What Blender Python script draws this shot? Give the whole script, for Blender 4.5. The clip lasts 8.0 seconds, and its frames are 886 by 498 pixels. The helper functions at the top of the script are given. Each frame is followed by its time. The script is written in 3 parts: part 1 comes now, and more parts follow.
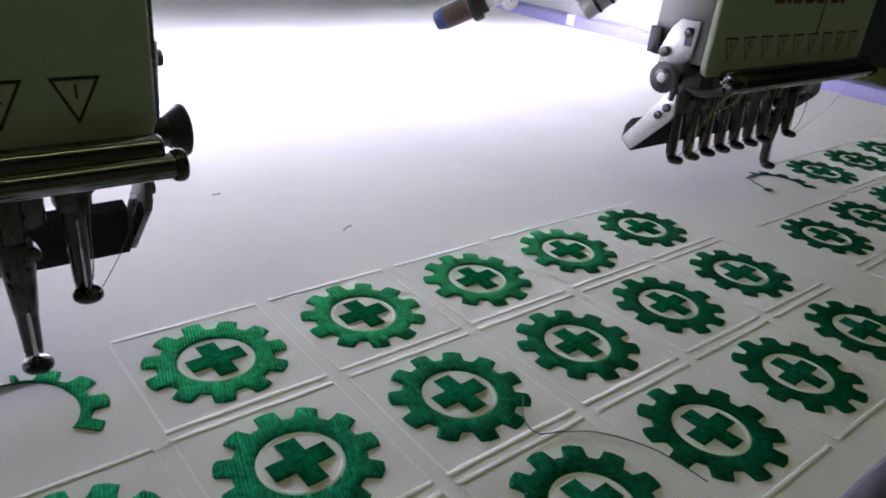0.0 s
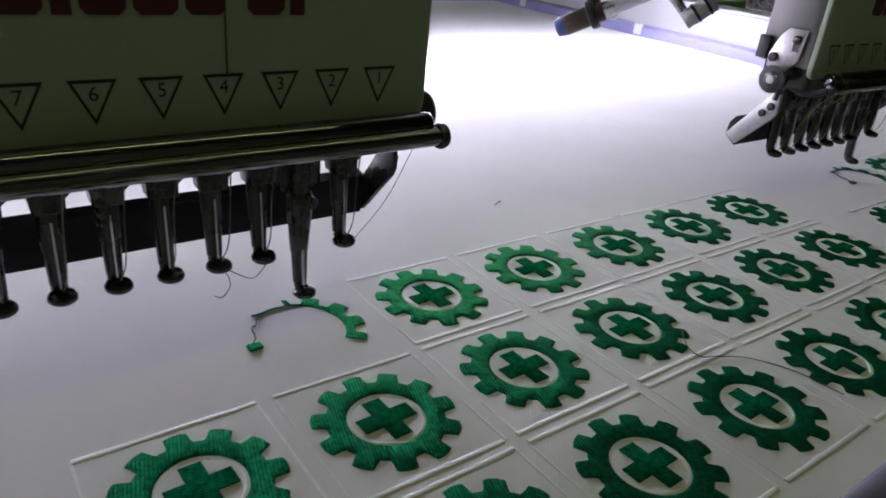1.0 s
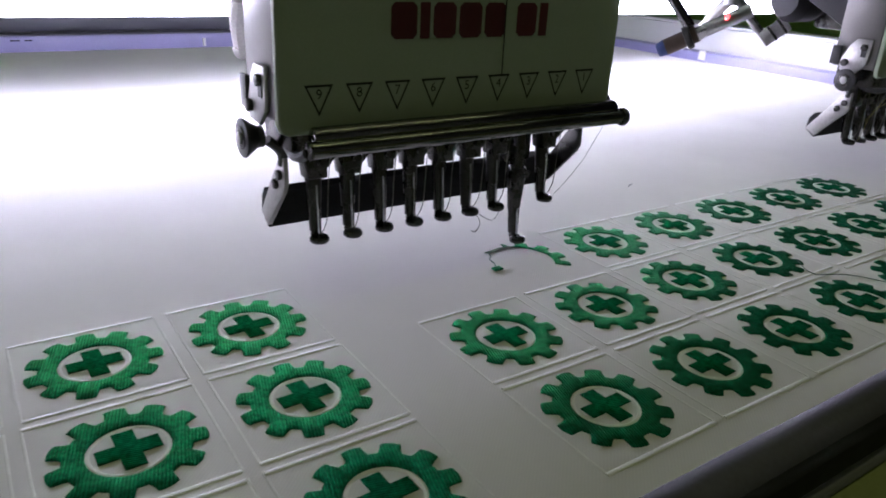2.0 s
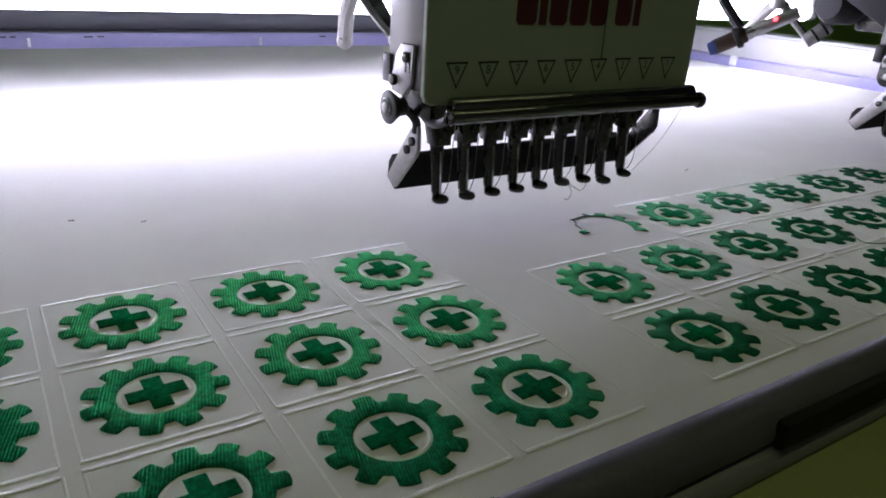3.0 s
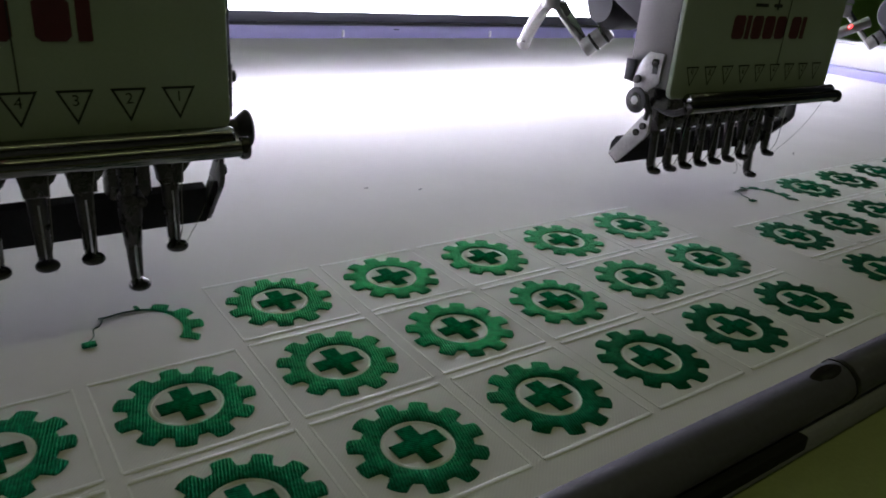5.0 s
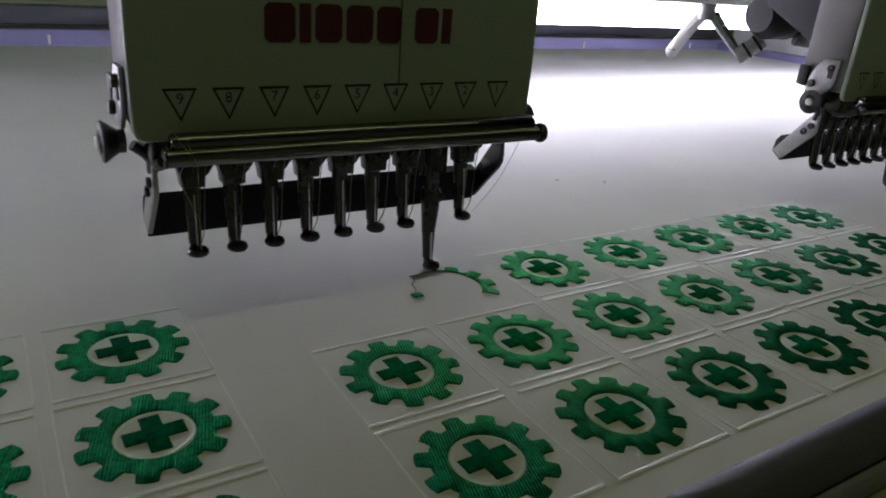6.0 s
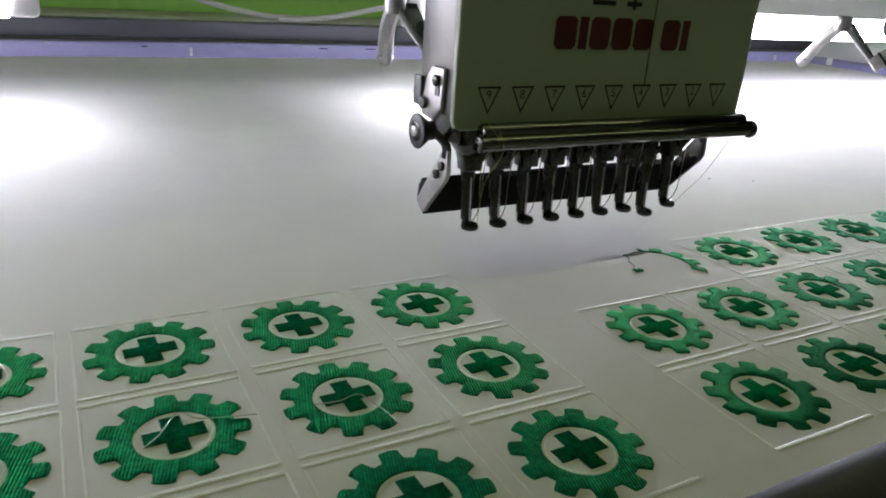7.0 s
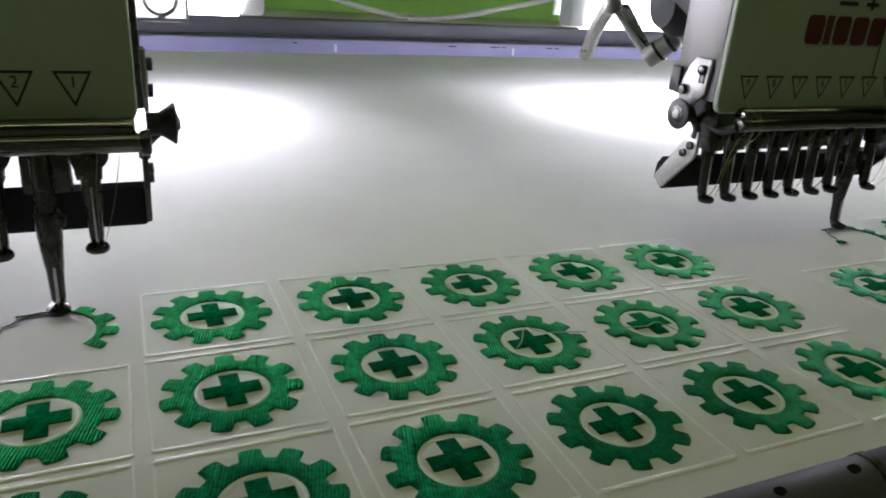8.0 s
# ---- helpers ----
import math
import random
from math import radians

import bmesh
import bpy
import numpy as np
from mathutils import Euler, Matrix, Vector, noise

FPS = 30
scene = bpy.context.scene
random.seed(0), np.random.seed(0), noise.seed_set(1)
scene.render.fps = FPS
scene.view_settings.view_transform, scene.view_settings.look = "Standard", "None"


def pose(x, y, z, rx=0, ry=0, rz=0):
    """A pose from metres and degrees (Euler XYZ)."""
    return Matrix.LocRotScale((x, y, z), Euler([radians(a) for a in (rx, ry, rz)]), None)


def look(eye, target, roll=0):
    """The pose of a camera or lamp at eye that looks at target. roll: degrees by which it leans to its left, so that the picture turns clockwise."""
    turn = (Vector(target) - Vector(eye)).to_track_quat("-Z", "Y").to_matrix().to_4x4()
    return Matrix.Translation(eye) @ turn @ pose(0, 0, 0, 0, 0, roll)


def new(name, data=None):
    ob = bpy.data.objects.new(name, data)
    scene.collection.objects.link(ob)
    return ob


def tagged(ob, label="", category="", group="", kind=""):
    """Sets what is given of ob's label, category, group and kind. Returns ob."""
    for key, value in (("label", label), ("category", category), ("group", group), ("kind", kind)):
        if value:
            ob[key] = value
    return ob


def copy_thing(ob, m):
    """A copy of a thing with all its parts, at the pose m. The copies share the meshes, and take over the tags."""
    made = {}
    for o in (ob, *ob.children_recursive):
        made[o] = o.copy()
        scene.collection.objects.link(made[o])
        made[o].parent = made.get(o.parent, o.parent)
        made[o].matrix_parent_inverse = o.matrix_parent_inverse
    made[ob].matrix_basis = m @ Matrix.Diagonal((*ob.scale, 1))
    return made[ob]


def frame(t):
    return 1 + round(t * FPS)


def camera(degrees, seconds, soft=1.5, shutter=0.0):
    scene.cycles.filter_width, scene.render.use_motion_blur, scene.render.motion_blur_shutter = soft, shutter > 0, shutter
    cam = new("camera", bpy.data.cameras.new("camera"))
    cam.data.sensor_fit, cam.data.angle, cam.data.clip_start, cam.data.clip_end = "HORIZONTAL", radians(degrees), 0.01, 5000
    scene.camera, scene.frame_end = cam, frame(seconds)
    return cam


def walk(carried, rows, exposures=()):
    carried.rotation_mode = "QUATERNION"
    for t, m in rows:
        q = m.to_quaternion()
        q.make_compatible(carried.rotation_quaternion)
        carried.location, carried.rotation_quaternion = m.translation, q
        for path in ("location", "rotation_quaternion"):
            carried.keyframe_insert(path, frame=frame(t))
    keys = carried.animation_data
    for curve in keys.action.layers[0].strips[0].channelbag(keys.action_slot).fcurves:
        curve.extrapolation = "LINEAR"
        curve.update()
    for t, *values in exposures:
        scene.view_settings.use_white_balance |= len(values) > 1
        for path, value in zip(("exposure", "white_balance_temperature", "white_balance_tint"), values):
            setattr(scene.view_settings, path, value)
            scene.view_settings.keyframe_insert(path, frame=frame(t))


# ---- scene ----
FABRIC = 0.90  # height of the cloth's upper face
cam = camera(63.57, 8.0, 1.8, 0.1)
ROWS = [
    (0.0, -0.1264, -0.1747, 0.1316, -38.77, -25.98, -5.47),
    (0.5, -0.1617, -0.1828, 0.1327, -37.34, -25.94, -5.67),
    (1.0, -0.2021, -0.1828, 0.1331, -36.14, -25.60, -5.55),
    (1.5, -0.2530, -0.2088, 0.1345, -34.83, -24.49, -4.75),
    (2.0, -0.3177, -0.2320, 0.1331, -33.57, -22.54, -2.70),
    (2.2, -0.3394, -0.2378, 0.1358, -33.04, -21.85, -2.55),
    (3.3, -0.3916, -0.2528, 0.1244, -32.70, -22.05, -3.67),
    (3.5, -0.4037, -0.2558, 0.1272, -35.19, -22.15, -2.98),
    (4.0, -0.4601, -0.2531, 0.1321, -36.24, -22.41, -3.32),
    (4.2, -0.4775, -0.2553, 0.1321, -36.34, -22.42, -3.27),
    (5.3, -0.5856, -0.2457, 0.1391, -33.86, -22.91, -4.51),
    (5.5, -0.6064, -0.2445, 0.1369, -33.43, -22.27, -4.12),
    (6.0, -0.6651, -0.2420, 0.1341, -31.43, -22.21, -4.30),
    (6.5, -0.7111, -0.2387, 0.1335, -29.40, -21.77, -4.17),
    (7.0, -0.7647, -0.2414, 0.1303, -27.92, -21.41, -3.84),
    (7.5, -0.8223, -0.2471, 0.1295, -25.63, -21.39, -4.22),
    (8.0, -0.8727, -0.2486, 0.1260, -23.08, -21.66, -3.77),
]
walk(cam, [(t, pose(x, y, FABRIC + z, 90 + pitch, roll, yaw)) for t, x, y, z, yaw, pitch, roll in ROWS],
     [(0.0, -0.18, 6250, 15), (0.5, -0.32, 6250, 15), (1.5, -0.37, 6180, 15), (2.0, -0.28, 6150, 15), (3.3, -0.44, 6250, 14), (4.0, -0.42, 6300, 13), (5.5, -0.78, 6400, 11), (6.0, -0.68, 6450, 10), (6.5, -0.26, 6550, 7), (7.0, 0.08, 6600, 5), (7.5, 0.16, 6600, 4), (8.0, 0.11, 6600, 4)])

# ---------------------------------------------------------------- light
PITCH = 0.400          # distance from one sewing head to the next
COL, ROW = 0.0531, 0.0524  # distance between badges

world = bpy.data.worlds.new("world")
scene.world = world
world.use_nodes = True
world.node_tree.nodes["Background"].inputs[0].default_value = (0.8, 0.9, 1.0, 1)
world.node_tree.nodes["Background"].inputs[1].default_value = 0.05


def area_lamp(name, eye, target, sx, sy, watts, colour):
    d = bpy.data.lights.new(name, "AREA")
    d.shape, d.size, d.size_y, d.energy, d.color = "RECTANGLE", sx, sy, watts, colour
    ob = new(name, d)
    ob.matrix_world = look(eye, target)
    return ob


ROOM_WATTS, TUBE_GLOW = 4.1, 42.0
# the row of ceiling tubes that runs along the machine
area_lamp("ceiling_tube_light", (-0.3, -0.50, FABRIC + 1.72), (-0.3, -0.50, 0), 3.2, 0.03, ROOM_WATTS, (0.95, 1.0, 0.47))


# ---------------------------------------------------------------- materials
def node(nt, kind, **kw):
    n = nt.nodes.new(kind)
    for k, v in kw.items():
        if k in n.inputs:
            n.inputs[k].default_value = v
    return n


def surface(name, colour, rough=0.5, metal=0.0, grain=400.0, blotch=25.0, vary=0.12, bump=0.05, depth=0.0004, worn=0.0, spec=0.5):
    """A painted, cast or moulded surface: colour and gloss vary at two scales, with a fine relief."""
    m = bpy.data.materials.new(name)
    m.use_nodes = True
    nt = m.node_tree
    b = nt.nodes["Principled BSDF"]
    b.inputs["Metallic"].default_value = metal
    b.inputs["Specular IOR Level"].default_value = spec
    co = nt.nodes.new("ShaderNodeTexCoord")
    fine = node(nt, "ShaderNodeTexNoise", Scale=grain, Detail=4.0)
    broad = node(nt, "ShaderNodeTexNoise", Scale=blotch, Detail=5.0, Roughness=0.6)
    for n in (fine, broad):
        nt.links.new(co.outputs["Object"], n.inputs["Vector"])
    mix = node(nt, "ShaderNodeMath")
    mix.operation = "ADD"
    nt.links.new(fine.outputs["Fac"], mix.inputs[0])
    nt.links.new(broad.outputs["Fac"], mix.inputs[1])
    ramp = node(nt, "ShaderNodeMapRange")
    for key, val in (("From Min", 0.6), ("From Max", 1.4), ("To Min", 1 - vary), ("To Max", 1 + vary)):
        ramp.inputs[key].default_value = val
    nt.links.new(mix.outputs[0], ramp.inputs["Value"])
    mul = nt.nodes.new("ShaderNodeVectorMath")
    mul.operation = "SCALE"
    mul.inputs[0].default_value = colour
    nt.links.new(ramp.outputs[0], mul.inputs["Scale"])
    nt.links.new(mul.outputs[0], b.inputs["Base Color"])
    rr = node(nt, "ShaderNodeMapRange")
    for key, val in (("From Min", 0.3), ("From Max", 0.7), ("To Min", max(0.03, rough - 0.12 - worn)), ("To Max", min(1, rough + 0.12))):
        rr.inputs[key].default_value = val
    nt.links.new(broad.outputs["Fac"], rr.inputs["Value"])
    nt.links.new(rr.outputs[0], b.inputs["Roughness"])
    if bump:
        bp = node(nt, "ShaderNodeBump", Strength=bump, Distance=depth)
        nt.links.new(fine.outputs["Fac"], bp.inputs["Height"])
        nt.links.new(bp.outputs[0], b.inputs["Normal"])
    return m


def woven(name, colour):
    """White twill: diagonal ribs of about half a millimetre, soft creases and faint soiling."""
    m = bpy.data.materials.new(name)
    m.use_nodes = True
    nt = m.node_tree
    b = nt.nodes["Principled BSDF"]
    b.inputs["Roughness"].default_value = 0.75
    b.inputs["Specular IOR Level"].default_value = 0.15
    co = nt.nodes.new("ShaderNodeTexCoord")
    rib = node(nt, "ShaderNodeTexWave", Scale=310.0, Distortion=0.7, Detail=2.0)
    turn = nt.nodes.new("ShaderNodeMapping")
    turn.inputs["Rotation"].default_value = (0, 0, radians(45))
    nt.links.new(co.outputs["Object"], turn.inputs["Vector"])
    weft = node(nt, "ShaderNodeTexNoise", Scale=1500.0, Detail=2.0)
    soil = node(nt, "ShaderNodeTexNoise", Scale=9.0, Detail=6.0, Roughness=0.6)
    nt.links.new(turn.outputs[0], rib.inputs["Vector"])
    for n in (weft, soil):
        nt.links.new(co.outputs["Object"], n.inputs["Vector"])
    rg = nt.nodes.new("ShaderNodeMapRange")
    for key, val in (("From Min", 0.3), ("From Max", 0.7), ("To Min", 0.94), ("To Max", 1.03)):
        rg.inputs[key].default_value = val
    nt.links.new(soil.outputs["Fac"], rg.inputs["Value"])
    rg2 = nt.nodes.new("ShaderNodeMapRange")
    for key, val in (("To Min", 0.98), ("To Max", 1.01)):
        rg2.inputs[key].default_value = val
    nt.links.new(rib.outputs["Fac"], rg2.inputs["Value"])
    mm = nt.nodes.new("ShaderNodeMath")
    mm.operation = "MULTIPLY"
    nt.links.new(rg.outputs[0], mm.inputs[0])
    nt.links.new(rg2.outputs[0], mm.inputs[1])
    mul = nt.nodes.new("ShaderNodeVectorMath")
    mul.operation = "SCALE"
    mul.inputs[0].default_value = colour
    nt.links.new(mm.outputs[0], mul.inputs["Scale"])
    nt.links.new(mul.outputs[0], b.inputs["Base Color"])
    add = nt.nodes.new("ShaderNodeMath")
    add.operation = "ADD"
    nt.links.new(rib.outputs["Fac"], add.inputs[0])
    nt.links.new(weft.outputs["Fac"], add.inputs[1])
    bp = node(nt, "ShaderNodeBump", Strength=0.12, Distance=0.00015)
    nt.links.new(add.outputs[0], bp.inputs["Height"])
    nt.links.new(bp.outputs[0], b.inputs["Normal"])
    return m


def stitched(name, colour, scale=240.0, direction="X", strength=0.8, rough=0.4, lustre=0.15, gloss=0.0, coat=0.0, mottle=1.0):
    """Satin stitches in shiny thread: fine parallel ribs, their sheen partly in the colour, each badge a little
    different.
    """
    m = bpy.data.materials.new(name)
    m.use_nodes = True
    nt = m.node_tree
    b = nt.nodes["Principled BSDF"]
    b.inputs["Roughness"].default_value = rough
    b.inputs["Specular IOR Level"].default_value = gloss
    b.inputs["Coat Weight"].default_value = coat
    b.inputs["Coat Roughness"].default_value = 0.3
    b.inputs["Specular Tint"].default_value = (*[min(1, 0.08 + 7.5 * c) for c in colour], 1)
    b.inputs["Metallic"].default_value = lustre   # the lustre of dyed thread takes the thread's own colour
    co = nt.nodes.new("ShaderNodeTexCoord")
    rib = node(nt, "ShaderNodeTexWave", Scale=scale, Distortion=1.8, Detail=3.0)
    rib.inputs["Detail Scale"].default_value = 3.0
    rib.bands_direction = direction
    turn = nt.nodes.new("ShaderNodeMapping")
    turn.inputs["Rotation"].default_value = (0, 0, radians(15))
    nt.links.new(co.outputs["Object"], turn.inputs["Vector"])
    nt.links.new(turn.outputs[0], rib.inputs["Vector"])
    strand = node(nt, "ShaderNodeTexNoise", Scale=900.0, Detail=3.0)
    patch = node(nt, "ShaderNodeTexNoise", Scale=640.0, Detail=4.0)
    info = nt.nodes.new("ShaderNodeObjectInfo")
    for n in (strand, patch):
        nt.links.new(co.outputs["Object"], n.inputs["Vector"])
    # rib tone in the colour strengthens the thread's highlights
    a = nt.nodes.new("ShaderNodeMapRange")
    for key, val in (("To Min", 1 - 0.3 * mottle), ("To Max", 1 + 0.3 * mottle)):
        a.inputs[key].default_value = val
    nt.links.new(rib.outputs["Fac"], a.inputs["Value"])
    c = nt.nodes.new("ShaderNodeMapRange")
    for key, val in (("From Min", 0.3), ("From Max", 0.7), ("To Min", 1 - 0.5 * mottle), ("To Max", 1 + 0.62 * mottle)):
        c.inputs[key].default_value = val
    nt.links.new(patch.outputs["Fac"], c.inputs["Value"])
    d = nt.nodes.new("ShaderNodeMapRange")
    for key, val in (("To Min", 0.9), ("To Max", 1.1)):
        d.inputs[key].default_value = val
    nt.links.new(info.outputs["Random"], d.inputs["Value"])
    m1, m2 = nt.nodes.new("ShaderNodeMath"), nt.nodes.new("ShaderNodeMath")
    m1.operation = m2.operation = "MULTIPLY"
    nt.links.new(a.outputs[0], m1.inputs[0])
    nt.links.new(c.outputs[0], m1.inputs[1])
    nt.links.new(m1.outputs[0], m2.inputs[0])
    nt.links.new(d.outputs[0], m2.inputs[1])
    mul = nt.nodes.new("ShaderNodeVectorMath")
    mul.operation = "SCALE"
    mul.inputs[0].default_value = colour
    nt.links.new(m2.outputs[0], mul.inputs["Scale"])
    nt.links.new(mul.outputs[0], b.inputs["Base Color"])
    add = nt.nodes.new("ShaderNodeMath")
    add.operation = "MULTIPLY_ADD"
    nt.links.new(strand.outputs["Fac"], add.inputs[0])
    add.inputs[1].default_value = 0.9
    nt.links.new(rib.outputs["Fac"], add.inputs[2])
    bp = node(nt, "ShaderNodeBump", Strength=strength, Distance=0.0004)
    nt.links.new(add.outputs[0], bp.inputs["Height"])
    nt.links.new(bp.outputs[0], b.inputs["Normal"])
    return m


def glowing(name, colour, strength):
    m = bpy.data.materials.new(name)
    m.use_nodes = True
    b = m.node_tree.nodes["Principled BSDF"]
    b.inputs["Base Color"].default_value = (0.8, 0.8, 0.8, 1)
    b.inputs["Emission Color"].default_value = (*colour, 1)
    b.inputs["Emission Strength"].default_value = strength
    return m


CLOTH = woven("white_twill", (0.80, 0.79, 0.76))
GREEN_THREAD = stitched("green_thread", (0.005, 0.093, 0.044), scale=320.0, strength=0.7, rough=0.38, lustre=0.42, gloss=0.01)
GREEN_CROSS = stitched("green_thread_cross", (0.004, 0.085, 0.040), direction="Y", scale=360.0, strength=0.5, rough=0.5, lustre=0.15)
WHITE_THREAD = stitched("white_thread", (0.97, 0.97, 0.96), scale=900.0, strength=0.02, rough=0.36, lustre=0.0, gloss=1.0, coat=0.8, mottle=0.1)
RIM_THREAD = stitched("dull_white_thread", (0.86, 0.86, 0.82), scale=900.0, strength=0.1, rough=0.6, lustre=0.0, gloss=0.3, mottle=0.1)
PANEL = surface("green_grey_paint", (0.355, 0.425, 0.30), 0.42, 0, 900, 12, 0.07, 0.04, 0.0002)
STEEL = surface("brushed_steel", (0.55, 0.55, 0.57), 0.34, 1.0, 700, 40, 0.10, 0.05, 0.0002, 0.05)
CHROME = surface("dark_chrome", (0.17, 0.17, 0.165), -0.06, 1.0, 900, 60, 0.08, 0.02, 0.0001)
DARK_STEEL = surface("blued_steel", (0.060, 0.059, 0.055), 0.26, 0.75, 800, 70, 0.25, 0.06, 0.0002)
MATTE_BLACK = surface("matte_black_rubber", (0.017, 0.017, 0.018), 0.75, 0, 800, 50, 0.25, 0.08, 0.0002, 0, 0.2)
BLACK = surface("black_plastic", (0.022, 0.022, 0.023), 0.42, 0, 800, 50, 0.25, 0.05, 0.0002)
CASTING = surface("grey_casting", (0.024, 0.024, 0.027), 0.5, 0.2, 700, 30, 0.15, 0.1, 0.0003)
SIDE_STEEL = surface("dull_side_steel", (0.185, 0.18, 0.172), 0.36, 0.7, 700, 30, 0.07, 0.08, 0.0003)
WORN_STEEL = surface("worn_steel", (0.42, 0.41, 0.40), 0.38, 0.7, 500, 60, 0.2, 0.08, 0.0003)
INK = surface("black_ink", (0.010, 0.012, 0.010), 0.55, 0, 900, 80, 0.2, 0)
RED_INK = surface("red_ink", (0.085, 0.008, 0.012), 0.5, 0, 900, 60, 0.18, 0)
LAVENDER = surface("lavender_paint", (0.30, 0.29, 0.52), 0.42, 0, 500, 14, 0.10, 0.05, 0.0002)
CLIP_GREY = surface("grey_clip_plastic", (0.112, 0.107, 0.145), 0.62, 0, 500, 18, 0.14, 0.06, 0.0002)
STRIP_GREY = surface("grey_bar_paint", (0.25, 0.25, 0.28), 0.45, 0, 500, 18, 0.12, 0.05, 0.0002)
RAIL_DARK = surface("dark_rail", (0.088, 0.092, 0.112), 0.45, 0.1, 500, 40, 0.06, 0.02, 0.0002)
OLIVE = surface("olive_table_laminate", (0.33, 0.37, 0.14), 0.45, 0, 600, 8, 0.12, 0.06, 0.0002)
WALL_GREEN = surface("green_wall_paint", (0.28, 0.56, 0.10), 0.7, 0, 60, 2.5, 0.08, 0.1, 0.001)
WALL_GREY = surface("pale_wall_paint", (0.68, 0.68, 0.64), 0.8, 0, 60, 2.0, 0.08, 0.1, 0.001)
WALL_DARK = surface("dark_blue_wall_paint", (0.20, 0.22, 0.34), 0.8, 0, 60, 2.0, 0.10, 0.1, 0.001)
CONCRETE = surface("concrete_floor", (0.22, 0.21, 0.20), 0.75, 0, 90, 3.0, 0.18, 0.2, 0.001)
WHITE_PAINT = surface("white_enamel", (0.78, 0.78, 0.78), 0.4, 0, 500, 20, 0.04, 0.03, 0.0002)
GREY_CABLE = surface("white_cable_sheath", (0.60, 0.60, 0.58), 0.5, 0, 800, 40, 0.1, 0.05, 0.0002)
BLUE = surface("blue_plastic", (0.03, 0.055, 0.18), 0.35, 0, 800, 50, 0.15, 0.03, 0.0002)
BRASS = surface("dull_brass", (0.10, 0.075, 0.06), 0.4, 0.7, 600, 50, 0.15, 0.05, 0.0002)
DUST = surface("grey_lint", (0.30, 0.30, 0.30), 0.9, 0, 900, 90, 0.3, 0)
STAIN = surface("black_grease", (0.010, 0.008, 0.007), 0.7, 0, 900, 90, 0.4, 0.3, 0.0004, 0, 0.2)
TUBE = glowing("lit_tube", (0.852, 0.818, 1.0), TUBE_GLOW)
MILKY = surface("milky_plastic", (0.92, 0.91, 0.84), 0.5, 0, 300, 20, 0.03, 0.02, 0.0002)
MILKY.node_tree.nodes["Principled BSDF"].inputs["Transmission Weight"].default_value = 0.85
LED_RED = glowing("red_led", (1.0, 0.03, 0.03), 6.0)
LINE = surface("sewing_thread", (0.16, 0.16, 0.13), 0.5, 0, 900, 90, 0.2, 0)
GREEN_LINE = surface("green_sewing_thread", (0.015, 0.085, 0.045), 0.5, 0, 900, 90, 0.2, 0)
YELLOW_LINE = surface("yellow_sewing_thread", (0.30, 0.28, 0.06), 0.5, 0, 900, 90, 0.2, 0)
PALE_LINE = surface("clear_thread", (0.48, 0.53, 0.45), 0.35, 0, 900, 90, 0.2, 0)


# ---------------------------------------------------------------- mesh tools
def part(name, bm, material, parent=None, label="", smooth=30.0):
    """Links a bmesh as one mesh object, under a thing or a part."""
    me = bpy.data.meshes.new(name)
    bmesh.ops.recalc_face_normals(bm, faces=bm.faces)
    bm.to_mesh(me)
    bm.free()
    me.materials.append(material)
    if smooth:
        me.shade_smooth()
        me.set_sharp_from_angle(angle=radians(smooth))
    ob = new(name, me)
    ob.parent = parent
    return tagged(ob, label)


def thing(name, label, category, group="", at=(0, 0, FABRIC), kind=""):
    ob = new(name)
    ob.empty_display_size = 0.02
    ob.matrix_basis = pose(*at)
    return tagged(ob, label, category, group, kind)


def box(bm, x0, x1, y0, y1, z0, z1, bevel=0.0, seg=2):
    vs = bmesh.ops.create_cube(bm, size=1)["verts"]
    for v in vs:
        v.co = ((x0 + x1) / 2 + v.co.x * (x1 - x0), (y0 + y1) / 2 + v.co.y * (y1 - y0), (z0 + z1) / 2 + v.co.z * (z1 - z0))
    if bevel:
        es = {e for v in vs for e in v.link_edges}
        bmesh.ops.bevel(bm, geom=list(es), offset=bevel, segments=seg, affect="EDGES", profile=0.5)
    return bm


def rod(bm, p0, p1, r0, r1=None, seg=16, rim=0.0):
    """A round bar from p0 to p1, tapering from r0 to r1, with bevelled rims."""
    p0, p1 = Vector(p0), Vector(p1)
    m = Matrix.Translation((p0 + p1) / 2) @ (p1 - p0).to_track_quat("Z", "Y").to_matrix().to_4x4()
    vs = bmesh.ops.create_cone(bm, cap_ends=True, segments=seg, radius1=r0, radius2=r0 if r1 is None else r1, depth=(p1 - p0).length, matrix=m)["verts"]
    if rim:
        fs = {f for v in vs for f in v.link_faces if len(f.verts) > 4}
        bmesh.ops.bevel(bm, geom=list({e for f in fs for e in f.edges}), offset=rim, segments=2, affect="EDGES", profile=0.5)
    return bm


